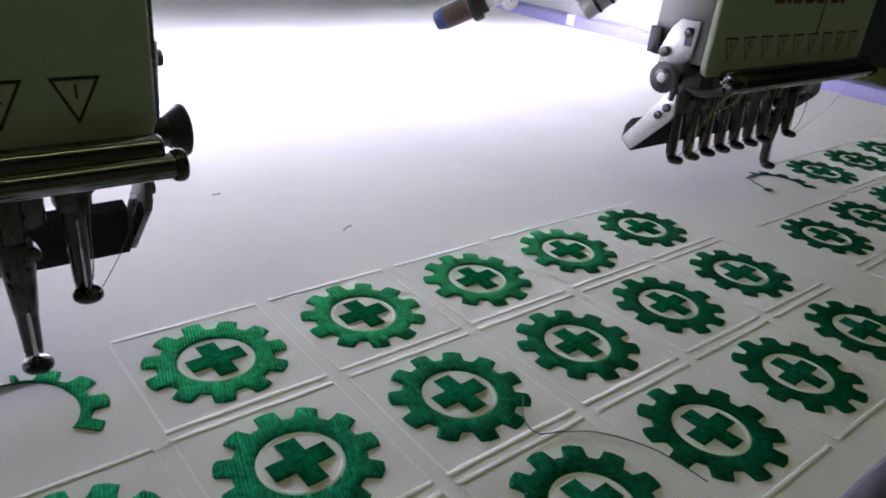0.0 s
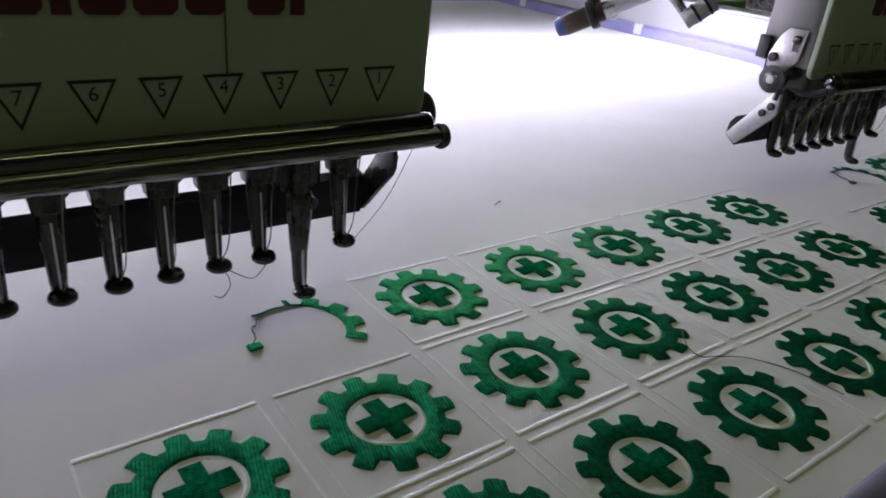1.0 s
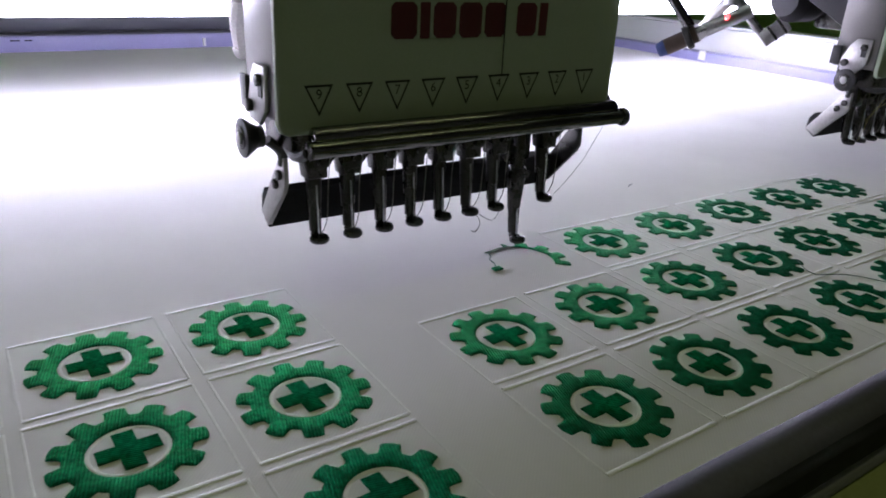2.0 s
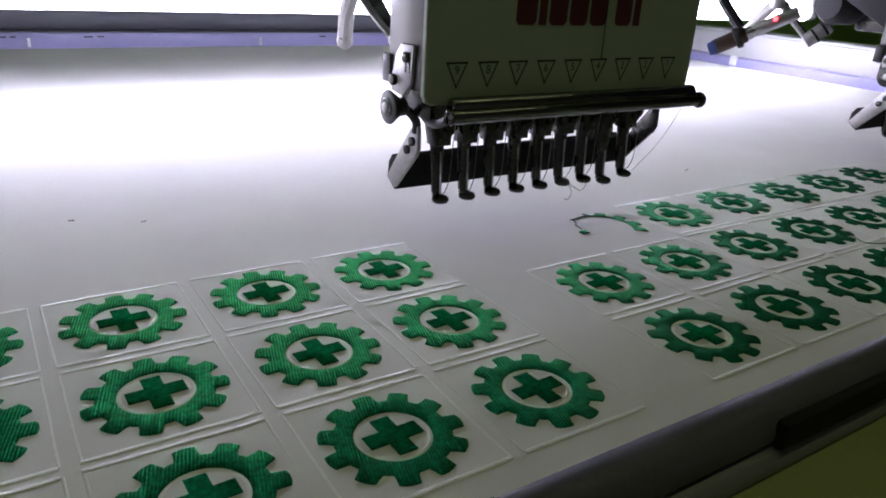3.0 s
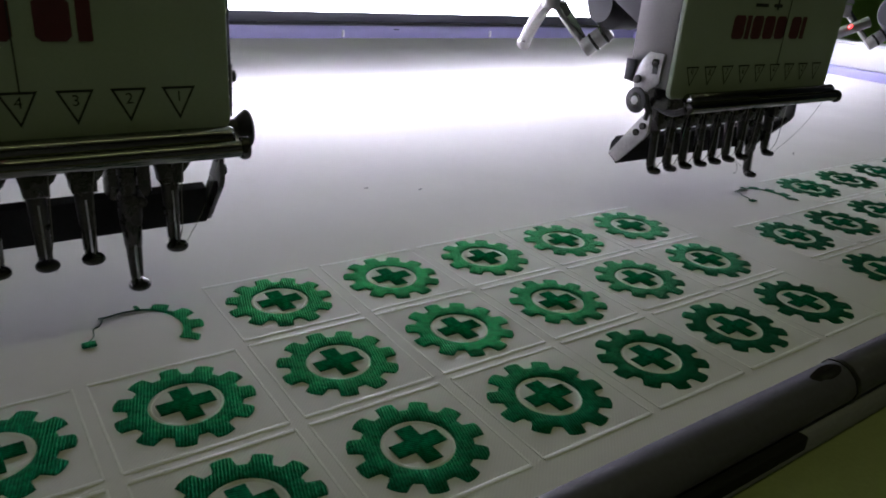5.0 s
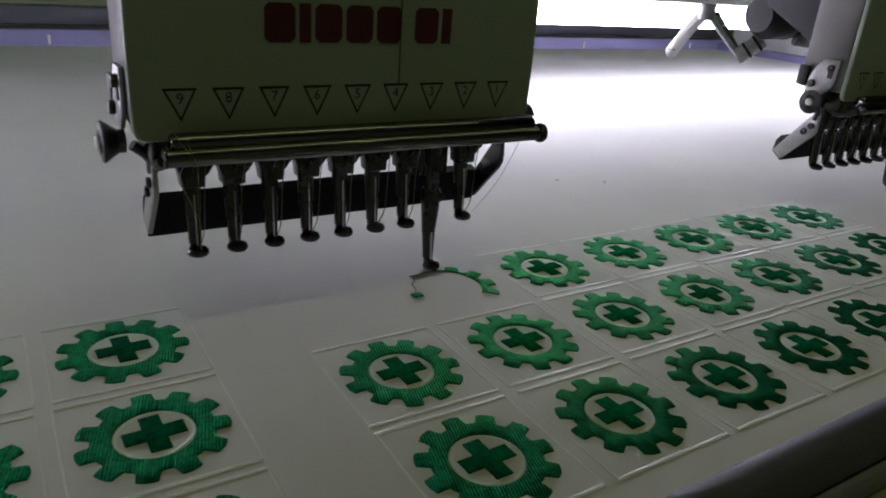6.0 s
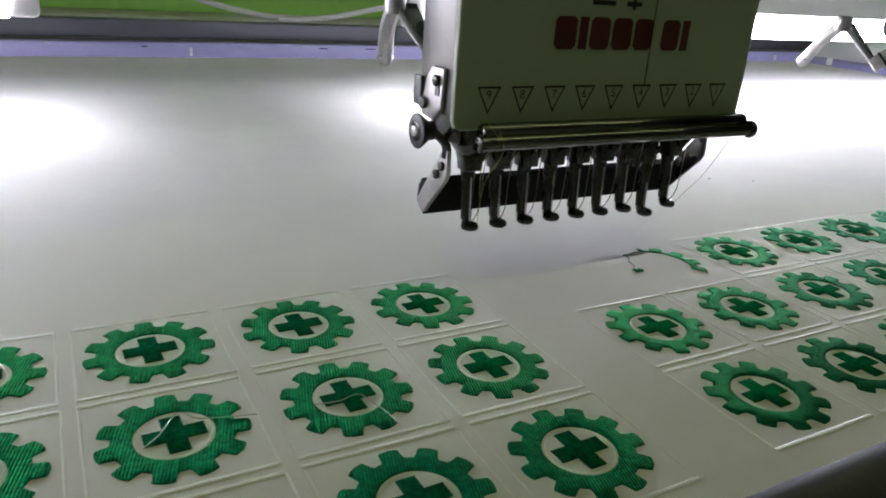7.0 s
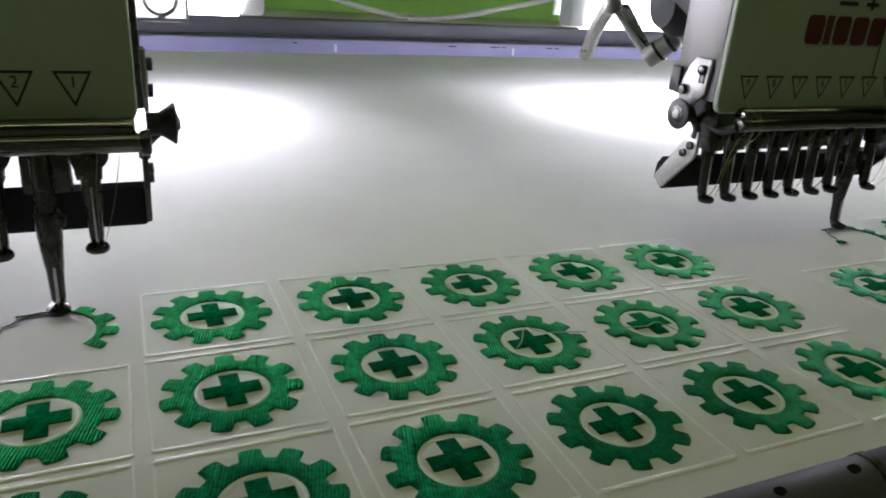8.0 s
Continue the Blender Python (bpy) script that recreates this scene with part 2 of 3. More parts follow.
def slab(bm, outline, axis, a0, a1, bevel=0.0):
    """A flat plate: the outline (pairs) carried from a0 to a1 along the axis x, y or z."""
    def at(u, v, w):
        return {"x": (w, u, v), "y": (u, w, v), "z": (u, v, w)}[axis]
    n = len(outline)
    lo = [bm.verts.new(at(u, v, a0)) for u, v in outline]
    hi = [bm.verts.new(at(u, v, a1)) for u, v in outline]
    fs = [bm.faces.new(lo), bm.faces.new(hi)]
    for i in range(n):
        fs.append(bm.faces.new((lo[i], lo[(i + 1) % n], hi[(i + 1) % n], hi[i])))
    bmesh.ops.recalc_face_normals(bm, faces=fs)
    if bevel:
        bmesh.ops.bevel(bm, geom=list({e for f in fs[:2] for e in f.edges}), offset=bevel, segments=2, affect="EDGES", profile=0.5)
    return bm


def smooth_line(points, steps=6):
    """A Catmull-Rom line through the points."""
    ps = [Vector(p) for p in points]
    ps = [2 * ps[0] - ps[1], *ps, 2 * ps[-1] - ps[-2]]
    out = []
    for a, b, c, d in zip(ps, ps[1:], ps[2:], ps[3:]):
        for i in range(steps):
            t = i / steps
            out.append(0.5 * ((2 * b) + (c - a) * t + (2 * a - 5 * b + 4 * c - d) * t * t + (3 * b - a - 3 * c + d) * t ** 3))
    return out + [ps[-2]]


def cord(bm, points, r, seg=6, steps=6):
    """A round cord along a smooth line."""
    line = smooth_line(points, steps) if steps > 1 else [Vector(p) for p in points]
    rings = []
    for i, p in enumerate(line):
        way = (line[min(i + 1, len(line) - 1)] - line[max(i - 1, 0)]).normalized()
        side = way.cross(Vector((0, 0, 1)) if abs(way.z) < 0.9 else Vector((1, 0, 0))).normalized()
        up = side.cross(way)
        rings.append([bm.verts.new(p + r * (math.cos(a) * side + math.sin(a) * up)) for a in (2 * math.pi * j / seg for j in range(seg))])
    for a, b in zip(rings, rings[1:]):
        for j in range(seg):
            bm.faces.new((a[j], a[(j + 1) % seg], b[(j + 1) % seg], b[j]))
    bm.faces.new(rings[0])
    bm.faces.new(rings[-1])
    return bm


def bm_new():
    return bmesh.new()


# ---------------------------------------------------------------- room
def build_room():
    x0, x1, y0, y1, h = -4.2, 3.4, -2.6, 1.22, 2.9
    # ceiling, front and left walls are unseen, pale to bounce light onto the heads
    for name, b, m, lab in (
            ("floor", (x0, x1, y0, y1, -0.1, 0), CONCRETE, "grey concrete workshop floor"),
            ("ceiling", (x0, x1, y0, y1, h, h + 0.1), WALL_GREY, "unseen pale grey workshop ceiling that bounces light"),
            ("wall_rear", (x0, x1, y1, y1 + 0.1, 0, h), WALL_GREEN, "bright green painted wall behind the machine"),
            ("wall_front", (x0, x1, y0 - 0.1, y0, 0, h), WALL_GREY, "unseen pale grey workshop wall that bounces light"),
            ("wall_left", (x0 - 0.1, x0, y0, y1, 0, h), WALL_GREY, "unseen pale grey workshop wall that bounces light"),
            ("wall_right", (x1, x1 + 0.1, y0, y1, 0, h), WALL_DARK, "dark blue-grey wall at the machine's end")):
        tagged(part(name, box(bm_new(), *b), m, None, lab, 0), "", name.split("_")[0], "", "structure")


# ---------------------------------------------------------------- machine bed
def build_table():
    t = thing("machine_table", "olive green laminate machine table under the stretched cloth", "table", at=(0, 0, 0))
    z = FABRIC - 0.016
    part("tabletop", box(bm_new(), -2.1, 0.98, -0.52, 1.02, z - 0.03, z, 0.004), OLIVE, t)
    for x in (-2.0, -0.6, 0.88):
        for y in (-0.42, 0.92):
            part("leg", box(bm_new(), x - 0.03, x + 0.03, y - 0.03, y + 0.03, 0, z - 0.03, 0.003), CASTING, t)


def build_beam():
    t = thing("machine_beam", "grey-green steel beam that carries the sewing heads", "machine beam", at=(0, 0, 0))
    part("girder", box(bm_new(), -2.0, 0.80, 0.014, 0.34, FABRIC + 0.305, FABRIC + 0.50, 0.006), PANEL, t)
    for x in (-1.96, 0.70):
        part("post", box(bm_new(), x, x + 0.08, 0.86, 0.98, FABRIC - 0.016, FABRIC + 0.44, 0.004), PANEL, t)
        part("bracket", box(bm_new(), x, x + 0.08, 0.34, 0.98, FABRIC + 0.44, FABRIC + 0.50, 0.004), PANEL, t)


def build_rear_rail():
    t = thing("guide_rail", "long dark guide rail behind the lavender frame", "rail")
    bm = bm_new()
    box(bm, -2.0, 0.72, 0.800, 0.826, 0.019, 0.0425, 0.003)
    part("rail", bm, RAIL_DARK, t)
    for x in (-1.9, -1.3, -0.2, 0.4):
        part("foot", box(bm_new(), x, x + 0.05, 0.802, 0.824, -0.016, 0.0195, 0.002), RAIL_DARK, t)
    w = thing("cable_tray", "pale grey cable tray running along the wall", "cable tray")
    part("tray", box(bm_new(), -2.0, 0.72, 0.862, 1.00, -0.016, 0.040, 0.004), WALL_GREY, w)


def build_lit_side_box():
    # its white stands for the lavender bar's strongly lit side
    t = thing("side_cover", "white enamelled box beside the frame's end, for its brightly lit bar", "cover")
    part("box", box(bm_new(), 0.668, 0.72, 0.16, 0.76, -0.016, 0.0455, 0.002), WHITE_PAINT, t)
    part("lid", box(bm_new(), 0.667, 0.721, 0.159, 0.761, 0.0458, 0.050, 0.0015), WHITE_PAINT, t)


def build_lamps():
    for x0, x1 in ((-1.962, -0.765), (-0.478, 0.640)):
        t = thing("tube_lamp", "lit white fluorescent tube lamp under the machine beam", "lamp", "tube lamps under the beam")
        part("tube", rod(bm_new(), (x0 + 0.02, 0.372, 0.0895), (x1 - 0.02, 0.372, 0.0895), 0.0125, seg=20), TUBE, t)
        bm = bm_new()
        slab(bm, [(0.350, 0.1065), (0.3900, 0.1065), (0.3925, 0.0875), (0.3945, 0.0875), (0.3935, 0.112), (0.386, 0.128), (0.386, 0.306), (0.358, 0.306), (0.358, 0.128)], "x", x0, x1, 0.001)
        part("housing", bm, WHITE_PAINT, t, "white enamelled housing")
        for x in (x0, x1 - 0.02):
            part("end_cap", box(bm_new(), x, x + 0.02, 0.361, 0.383, 0.0785, 0.1062, 0.004), WHITE_PAINT, t)


def build_cables():
    for lab, pts in (
            ("white cable sagging behind the lamps", [(-0.86, 0.36, 0.32), (-0.80, 0.70, 0.20), (-0.70, 0.86, 0.112), (-0.566, 0.885, 0.067), (-0.48, 0.885, 0.048), (-0.43, 0.886, 0.0445), (-0.405, 0.887, 0.0440)]),
            ("white cable rising behind the lamps", [(-0.45, 0.874, 0.0440), (-0.42, 0.874, 0.0440), (-0.36, 0.874, 0.049), (-0.28, 0.874, 0.065), (-0.195, 0.874, 0.083), (-0.10, 0.80, 0.13), (-0.02, 0.36, 0.32)])):
        t = thing("hanging_cable", lab, "cable")
        part("sheath", cord(bm_new(), pts, 0.0040, 8), GREY_CABLE, t)


# ---------------------------------------------------------------- frame and cloth
CLOTHS = []   # what the frame carries along


def build_frame():
    t = thing("pantograph", "lavender-grey border pantograph that stretches the cloth", "pantograph")
    CLOTHS.append(t)
    part("rear_bar", box(bm_new(), -1.50, 0.650, 0.766, 0.794, -0.004, 0.0185, 0.0025), LAVENDER, t, "lavender painted bar")
    # kept low, so the white box behind gives this bar's lit face
    part("side_bar", box(bm_new(), 0.622, 0.650, -0.140, 0.764, -0.004, 0.0130, 0.0025), LAVENDER, t, "lavender painted bar")
    part("side_bar", box(bm_new(), -1.50, -1.466, -0.140, 0.764, -0.004, 0.0175, 0.0025), LAVENDER, t, "lavender painted bar")
    part("front_bar", slab(bm_new(), [(-0.1445, -0.0098), (-0.1562, -0.0098), (-0.1574, -0.0106), (-0.1596, -0.0148), (-0.1592, -0.0156), (-0.1445, -0.0156)], "x", -1.50, 0.650, 0.0006), STRIP_GREY, t, "pale grey bar", 50)
    # clips pressed over the bar
    outline = [(-0.1405, 0.0006), (-0.1425, 0.0032), (-0.1465, 0.0040), (-0.1505, 0.0030), (-0.1540, 0.0000), (-0.1556, -0.0040), (-0.1552, -0.0072), (-0.1510, -0.0078), (-0.1410, -0.0040)]
    ends = [-1.49, -1.09, -0.69, -0.2875, 0.112, 0.512, 0.648]
    for a, b in zip(ends, ends[1:]):
        clip = part("clip", slab(bm_new(), outline, "x", a + 0.0012, b - 0.0012, 0.0004), CLIP_GREY, t, "grey plastic clip over the cloth's edge", 50)
    for x in ends[1:-1]:
        lip = [(-0.147 + (y + 0.147) * 1.05, -0.001 + (z + 0.001) * 1.09) for y, z in outline]
        part("clip_seam", slab(bm_new(), lip, "x", x - 0.0013, x + 0.0013), BLACK, t, "black gap between the clips", 50)
    for x, wide in ((-0.3005, 0.0095), (-0.629, 0.0030), (-0.6215, 0.0020), (-0.699, 0.0024), (-0.727, 0.0022)):
        bm = bm_new()
        n = 18
        dx = wide
        vs = []
        for i in range(n):
            a = 2 * math.pi * i / n
            k = 1 + 0.25 * noise.noise(Vector((math.cos(a) * 1.7, math.sin(a) * 1.7, x * 40)))
            yy = -0.1478 + min(0.0030, wide * 0.6) * math.sin(a) * k
            zz = 0.0044 - max(0, (-0.1465 - yy)) * 0.32
            vs.append(bm.verts.new((x + dx * math.cos(a) * k, yy, zz)))
        bm.faces.new(vs)
        part("grease_stain", bm, STAIN, t, "black greasy stain", 0)
    # the first is a black lever, the second stands for the groove's shade
    for xa, xb, za, zb in ((-0.186, -0.060, -0.0085, 0.0012), (-0.392, -0.325, -0.0150, -0.0085)):
        part("clip_lever", box(bm_new(), xa, xb, -0.1590, -0.1545, za, zb, 0.0012), MATTE_BLACK, t, "black bar at the clip, one a lever, one groove shade")
    for x in (-1.17, -0.885, -0.60, -0.316, -0.03, 0.255, 0.54):
        part("peg", box(bm_new(), x - 0.0018, x + 0.0018, 0.7635, 0.7662, 0.0020, 0.0125, 0.0004), WHITE_PAINT, t, "small white peg")
    for y in (0.465, 0.70):
        part("peg", box(bm_new(), 0.6205, 0.6235, y - 0.006, y + 0.006, 0.0020, 0.0155, 0.0004), WHITE_PAINT, t, "small white peg")
    for x, w in ((-0.425, 0.012), (-0.355, 0.016), (-0.335, 0.006), (-0.255, 0.010), (-0.24, 0.008), (-0.66, 0.007), (0.06, 0.010)):
        part("scratch", box(bm_new(), x, x + w, 0.7652, 0.7662, 0.0128, 0.0142), STAIN, t, "dark scratch in the paint", 0)
    part("top_strip", box(bm_new(), -1.49, 0.645, 0.7672, 0.7925, 0.0183, 0.0198, 0.0004), CLIP_GREY, t, "pale grey top strip")


def build_cloth():
    bm = bm_new()
    nx, ny = 150, 64
    grid = [[None] * (ny + 1) for _ in range(nx + 1)]
    for i in range(nx + 1):
        for j in range(ny + 1):
            x, y = -1.49 + i * 2.116 / nx, -0.141 + j * 0.907 / ny
            swell = 0.0007 * noise.noise(Vector((x * 5, y * 9, 0.3))) * min(1, max(0, (y - 0.03) * 8))
            grid[i][j] = bm.verts.new((x, y, swell))
    for i in range(nx):
        for j in range(ny):
            bm.faces.new((grid[i][j], grid[i + 1][j], grid[i + 1][j + 1], grid[i][j + 1]))
    t = part("embroidery_cloth", bm, CLOTH, None, "", 180)
    t.matrix_basis = pose(0, 0, FABRIC)
    tagged(t, "white twill cloth stretched in the frame, embroidered with green badges", "cloth")
    CLOTHS.append(t)
    return t


TEETH = 11


def gear_radius(a):
    """Outer radius of the badge's toothed wheel at the angle a from a tooth's middle."""
    u = abs(((a / (2 * math.pi) * TEETH + 0.5) % 1) - 0.5)   # 0 at a tooth's middle, 0.5 in the gap
    k = min(1, max(0, (0.335 - u) / 0.075))
    k = k * k * (3 - 2 * k)
    return 0.0174 + (0.0217 - 0.0004 * (u / 0.25) ** 2 - 0.0174) * k


def gear_mesh(a0=0.0, a1=2 * math.pi, inner=None, high=0.0006):
    """A ring of stitches from the angle a0 to a1, swelling up from the cloth, with soft edges."""
    bm = bm_new()
    closed = abs(a1 - a0 - 2 * math.pi) < 1e-6
    n = int(TEETH * 18 * (a1 - a0) / (2 * math.pi))
    rows = []
    for i in range(n + (0 if closed else 1)):
        a = a0 + (a1 - a0) * i / n
        ro = gear_radius(a - math.pi / 2) + 0.00012 * noise.noise(Vector((math.cos(a) * 60, math.sin(a) * 60, 1.0)))
        ri = (inner(a) if inner else 0.0113) + 0.0001 * noise.noise(Vector((math.cos(a) * 40, math.sin(a) * 40, 5.0)))
        prof = [(ri, 0.0), (ri + 0.00025, 0.55), (ri + 0.0009, 0.92), ((ri + ro) / 2, 1.0), (ro - 0.0009, 0.92), (ro - 0.00025, 0.55), (ro, 0.0)]
        rows.append([bm.verts.new((r * math.cos(a), r * math.sin(a), h * high - 0.0001)) for r, h in prof])
    m = len(rows)
    for i in range(m if closed else m - 1):
        p, q = rows[i], rows[(i + 1) % m]
        for j in range(6):
            bm.faces.new((p[j], q[j], q[j + 1], p[j + 1]))
    if not closed:
        bm.faces.new(rows[0])
        bm.faces.new(rows[-1])
    return bm


def cross_mesh():
    bm = bm_new()
    l, w = 0.0087, 0.0030
    out = [(w, w), (w, l), (-w, l), (-w, w), (-l, w), (-l, -w), (-w, -w), (-w, -l), (w, -l), (w, -w), (l, -w), (l, w)]
    slab(bm, out, "z", 0.0, 0.0006, 0.00025)
    bmesh.ops.rotate(bm, verts=bm.verts, cent=(0, 0, 0), matrix=Matrix.Rotation(radians(2), 3, "Z"))
    return bm


def border_mesh(seed):
    """A square of raised white satin stitch, each side a separate low ridge with slightly uneven ends."""
    bm = bm_new()
    rnd = random.Random(seed)
    h = 0.0242
    for k in range(4):
        a, b = -h + rnd.uniform(-0.0004, 0.0006), h - rnd.uniform(-0.0004, 0.0006)
        o = h + rnd.uniform(-0.00025, 0.00025)
        lean = rnd.uniform(-0.0003, 0.0003)
        pts = []
        for i in range(7):
            t = i / 6
            pts.append((a + (b - a) * t, o + lean * (t - 0.5) + 0.00008 * rnd.uniform(-1, 1), -0.00002))
        vs = []
        wd, ht = (0.00086, 0.00024) if k % 2 == 0 else (0.00046, 0.00013)
        for x, y, z in pts:
            vs.append([bm.verts.new((x, y + dy * wd, z + dz * ht)) for dy, dz in ((-1, 0), (-0.85, 0.75), (-0.5, 0.97), (0, 1), (0.5, 0.97), (0.85, 0.75), (1, 0))])
        for p, q in zip(vs, vs[1:]):
            for j in range(6):
                bm.faces.new((p[j], q[j], q[j + 1], p[j + 1])).material_index = k % 2
        bm.faces.new(vs[0])
        bm.faces.new(vs[-1])
        bmesh.ops.rotate(bm, verts=bm.verts, cent=(0, 0, 0), matrix=Matrix.Rotation(math.pi / 2, 3, "Z"))
    return bm


def build_badges(cloth):
    """Every badge is a toothed ring with a cross in it and a white border round it; the newest is half sewn."""
    gear = part("toothed_ring", gear_mesh(), GREEN_THREAD, cloth, "green satin-stitched toothed ring", 60).data
    cross = part("cross", cross_mesh(), GREEN_CROSS, cloth, "green stitched cross", 60).data
    borders = [part("border", border_mesh(i), WHITE_THREAD, cloth, "raised white border stitch", 60).data for i in range(4)]
    for me in borders:
        me.materials.append(RIM_THREAD)   # same thread in a duller white, for the sides that catch less glint
    bm = bm_new()
    prof = [(0.0099, -0.0001), (0.0102, 0.00008), (0.0107, 0.00012), (0.0111, 0.00008), (0.0114, -0.0001)]
    rows = [[bm.verts.new((r * math.cos(a), r * math.sin(a), z)) for r, z in prof] for a in (2 * math.pi * i / 72 for i in range(72))]
    for p, q in zip(rows, rows[1:] + rows[:1]):
        for j in range(4):
            bm.faces.new((p[j], q[j], q[j + 1], p[j + 1]))
    rim = part("inner_rim", bm, RIM_THREAD, cloth, "thin white stitched rim inside the ring", 60).data
    for ob in list(cloth.children):
        bpy.data.objects.remove(ob)
    start = gear_mesh(radians(-44), radians(86), lambda a: 0.0166 - 0.0026 * min(1, max(0, (radians(80) - a))), 0.0006)
    begun = part("begun_ring", start, GREEN_THREAD, cloth, "", 60).data
    bpy.data.objects.remove(cloth.children[0])
    for k in (-2, -1, 0, 1):
        for r in range(3):
            for c in range(7):
                x, y = k * PITCH + (c - 3) * COL, -r * ROW
                if k == -1 and r == 0 and c == 1:
                    x, y = x - 0.0007, y - 0.0009
                if r == 0 and c == 0:
                    continue
                if r == 0 and c == 1:
                    ob = new("begun_ring", begun)
                    ob.parent, ob.matrix_basis = cloth, pose(x, y, 0)
                    tagged(ob, "arc of fresh green stitches, a third of a ring")
                    bm = bm_new()
                    z = 0.0004
                    cord(bm, [(x + 0.002, y + 0.0168, z), (x - 0.004, y + 0.0170, z), (x - 0.0085, y + 0.0160, z), (x - 0.012, y + 0.0158, z)], 0.00034, 6, 4)
                    cord(bm, [(x - 0.0105, y + 0.0160, z), (x - 0.0125, y + 0.0105, z), (x - 0.0150, y + 0.0085, z), (x - 0.0160, y + 0.0030, z), (x - 0.0185, y - 0.0005, z)], 0.00026, 6, 4)
                    part("outline_stitch", bm, GREEN_LINE, cloth, "thin dark green outline stitches", 60)
                    bm = bm_new()
                    box(bm, x - 0.0208, x - 0.0160, y - 0.0040, y - 0.0004, 0.0001, 0.0010, 0.0004)
                    part("first_tooth", bm, GREEN_THREAD, cloth, "small block of green stitches", 60)
                    continue
                ring = new("toothed_ring", gear)
                ring.parent, ring.matrix_basis = cloth, pose(x, y, 0)
                tagged(ring, "green satin-stitched toothed ring with a cross in it")
                ob = new("cross", cross)
                ob.parent = ring
                ob = new("inner_rim", rim)
                ob.parent = ring
                tagged(ob, "thin white stitched rim inside the ring")
                ob = new("border", borders[(k * 5 + r * 3 + c) % 4])
                ob.parent = ring
                tagged(ob, "raised white border stitch")


def build_loose_threads():
    for lab, mat, pts, r in (
            ("dark green thread end lying across a badge", GREEN_LINE,
             [(0.0154, -0.0640, 0.0010), (0.0075, -0.0720, 0.0012), (0.0066, -0.0785, 0.0008), (0.0130, -0.0815, 0.0006), (0.0210, -0.0865, 0.0006), (0.0268, -0.0935, 0.0004), (0.0310, -0.1030, 0.0004), (0.0318, -0.1170, 0.0008)], 0.0002),
            ("pale thread end lying across two badges", PALE_LINE,
             [(-0.7560, -0.0570, 0.0010), (-0.7510, -0.0520, 0.0010), (-0.7445, -0.0430, 0.0010), (-0.7400, -0.0480, 0.0010), (-0.7320, -0.0505, 0.0010), (-0.7230, -0.0520, 0.0006)], 0.00018),
            ("pale thread end lying across a badge", PALE_LINE,
             [(-0.7060, -0.0540, 0.0010), (-0.6980, -0.0555, 0.0011), (-0.6910, -0.0540, 0.0011), (-0.6880, -0.0610, 0.0010), (-0.6850, -0.0720, 0.0010)], 0.00018)):
        t = thing("loose_thread", lab, "thread")
        part("strand", cord(bm_new(), pts, r, 5, 5), mat, t)
        CLOTHS.append(t)
    rnd = random.Random(4)
    for x, y, s in ((-0.002, 0.121, 0.004), (0.032, 0.062, 0.0055), (-0.350, 0.114, 0.0025), (-0.320, 0.100, 0.0025)):
        t = thing("lint_speck", "tiny grey speck of lint on the white cloth", "lint")
        pts = [(x + s * (i / 3 - 0.5), y + rnd.uniform(-1, 1) * s * 0.25, 0.0006 + 0.0003 * (i % 2)) for i in range(4)]
        part("fibre", cord(bm_new(), pts, 0.0003, 5, 3), DUST, t)
        CLOTHS.append(t)
    t = thing("table_knob", "small round black knob on the olive table", "knob")
    part("cap", rod(bm_new(), (-0.380, -0.1668, -0.0162), (-0.380, -0.1668, -0.0115), 0.0056, 0.0048, 20, 0.001), BLACK, t)


# ---------------------------------------------------------------- sewing heads
NEEDLE_STEP, NEEDLE_ONE, ACTIVE = 0.01495, -0.0871, 2
FOOT_Y = 0.0170


def number_mesh(text, size):
    cu = bpy.data.curves.new("digit", "FONT")
    cu.body, cu.size, cu.align_x, cu.align_y = text, size, "CENTER", "CENTER"
    ob = new("digit", cu)
    me = bpy.data.meshes.new_from_object(ob.evaluated_get(bpy.context.evaluated_depsgraph_get()))
    bpy.data.objects.remove(ob)
    bm = bm_new()
    bm.from_mesh(me)
    return bm


def foot_mesh(x):
    """A presser foot: flat tapering shank with a forward toe that ends in a small ring."""
    bm = bm_new()
    y = FOOT_Y
    rod(bm, (x, y + 0.0030, 0.0264), (x, y + 0.0046, 0.0500), 0.0024, 0.0034, 16)
    cord(bm, [(x, y + 0.0032, 0.0286), (x, y + 0.0030, 0.0264), (x, y + 0.0018, 0.0248), (x, y - 0.0004, 0.0244)], 0.0023, 10, 4)
    prof = [(0.0007, 0.0234), (0.0016, 0.0228), (0.0034, 0.0228), (0.0040, 0.0235), (0.0040, 0.0245), (0.0034, 0.0254), (0.0016, 0.0260), (0.0007, 0.0260)]
    rings = [[bm.verts.new((x + r * math.cos(a), y - 0.0008 + r * math.sin(a), z)) for r, z in prof] for a in (2 * math.pi * i / 20 for i in range(20))]
    for p, q in zip(rings, rings[1:] + rings[:1]):
        for j in range(len(prof)):
            bm.faces.new((p[j], q[j], q[(j + 1) % len(prof)], p[(j + 1) % len(prof)]))
    return bm


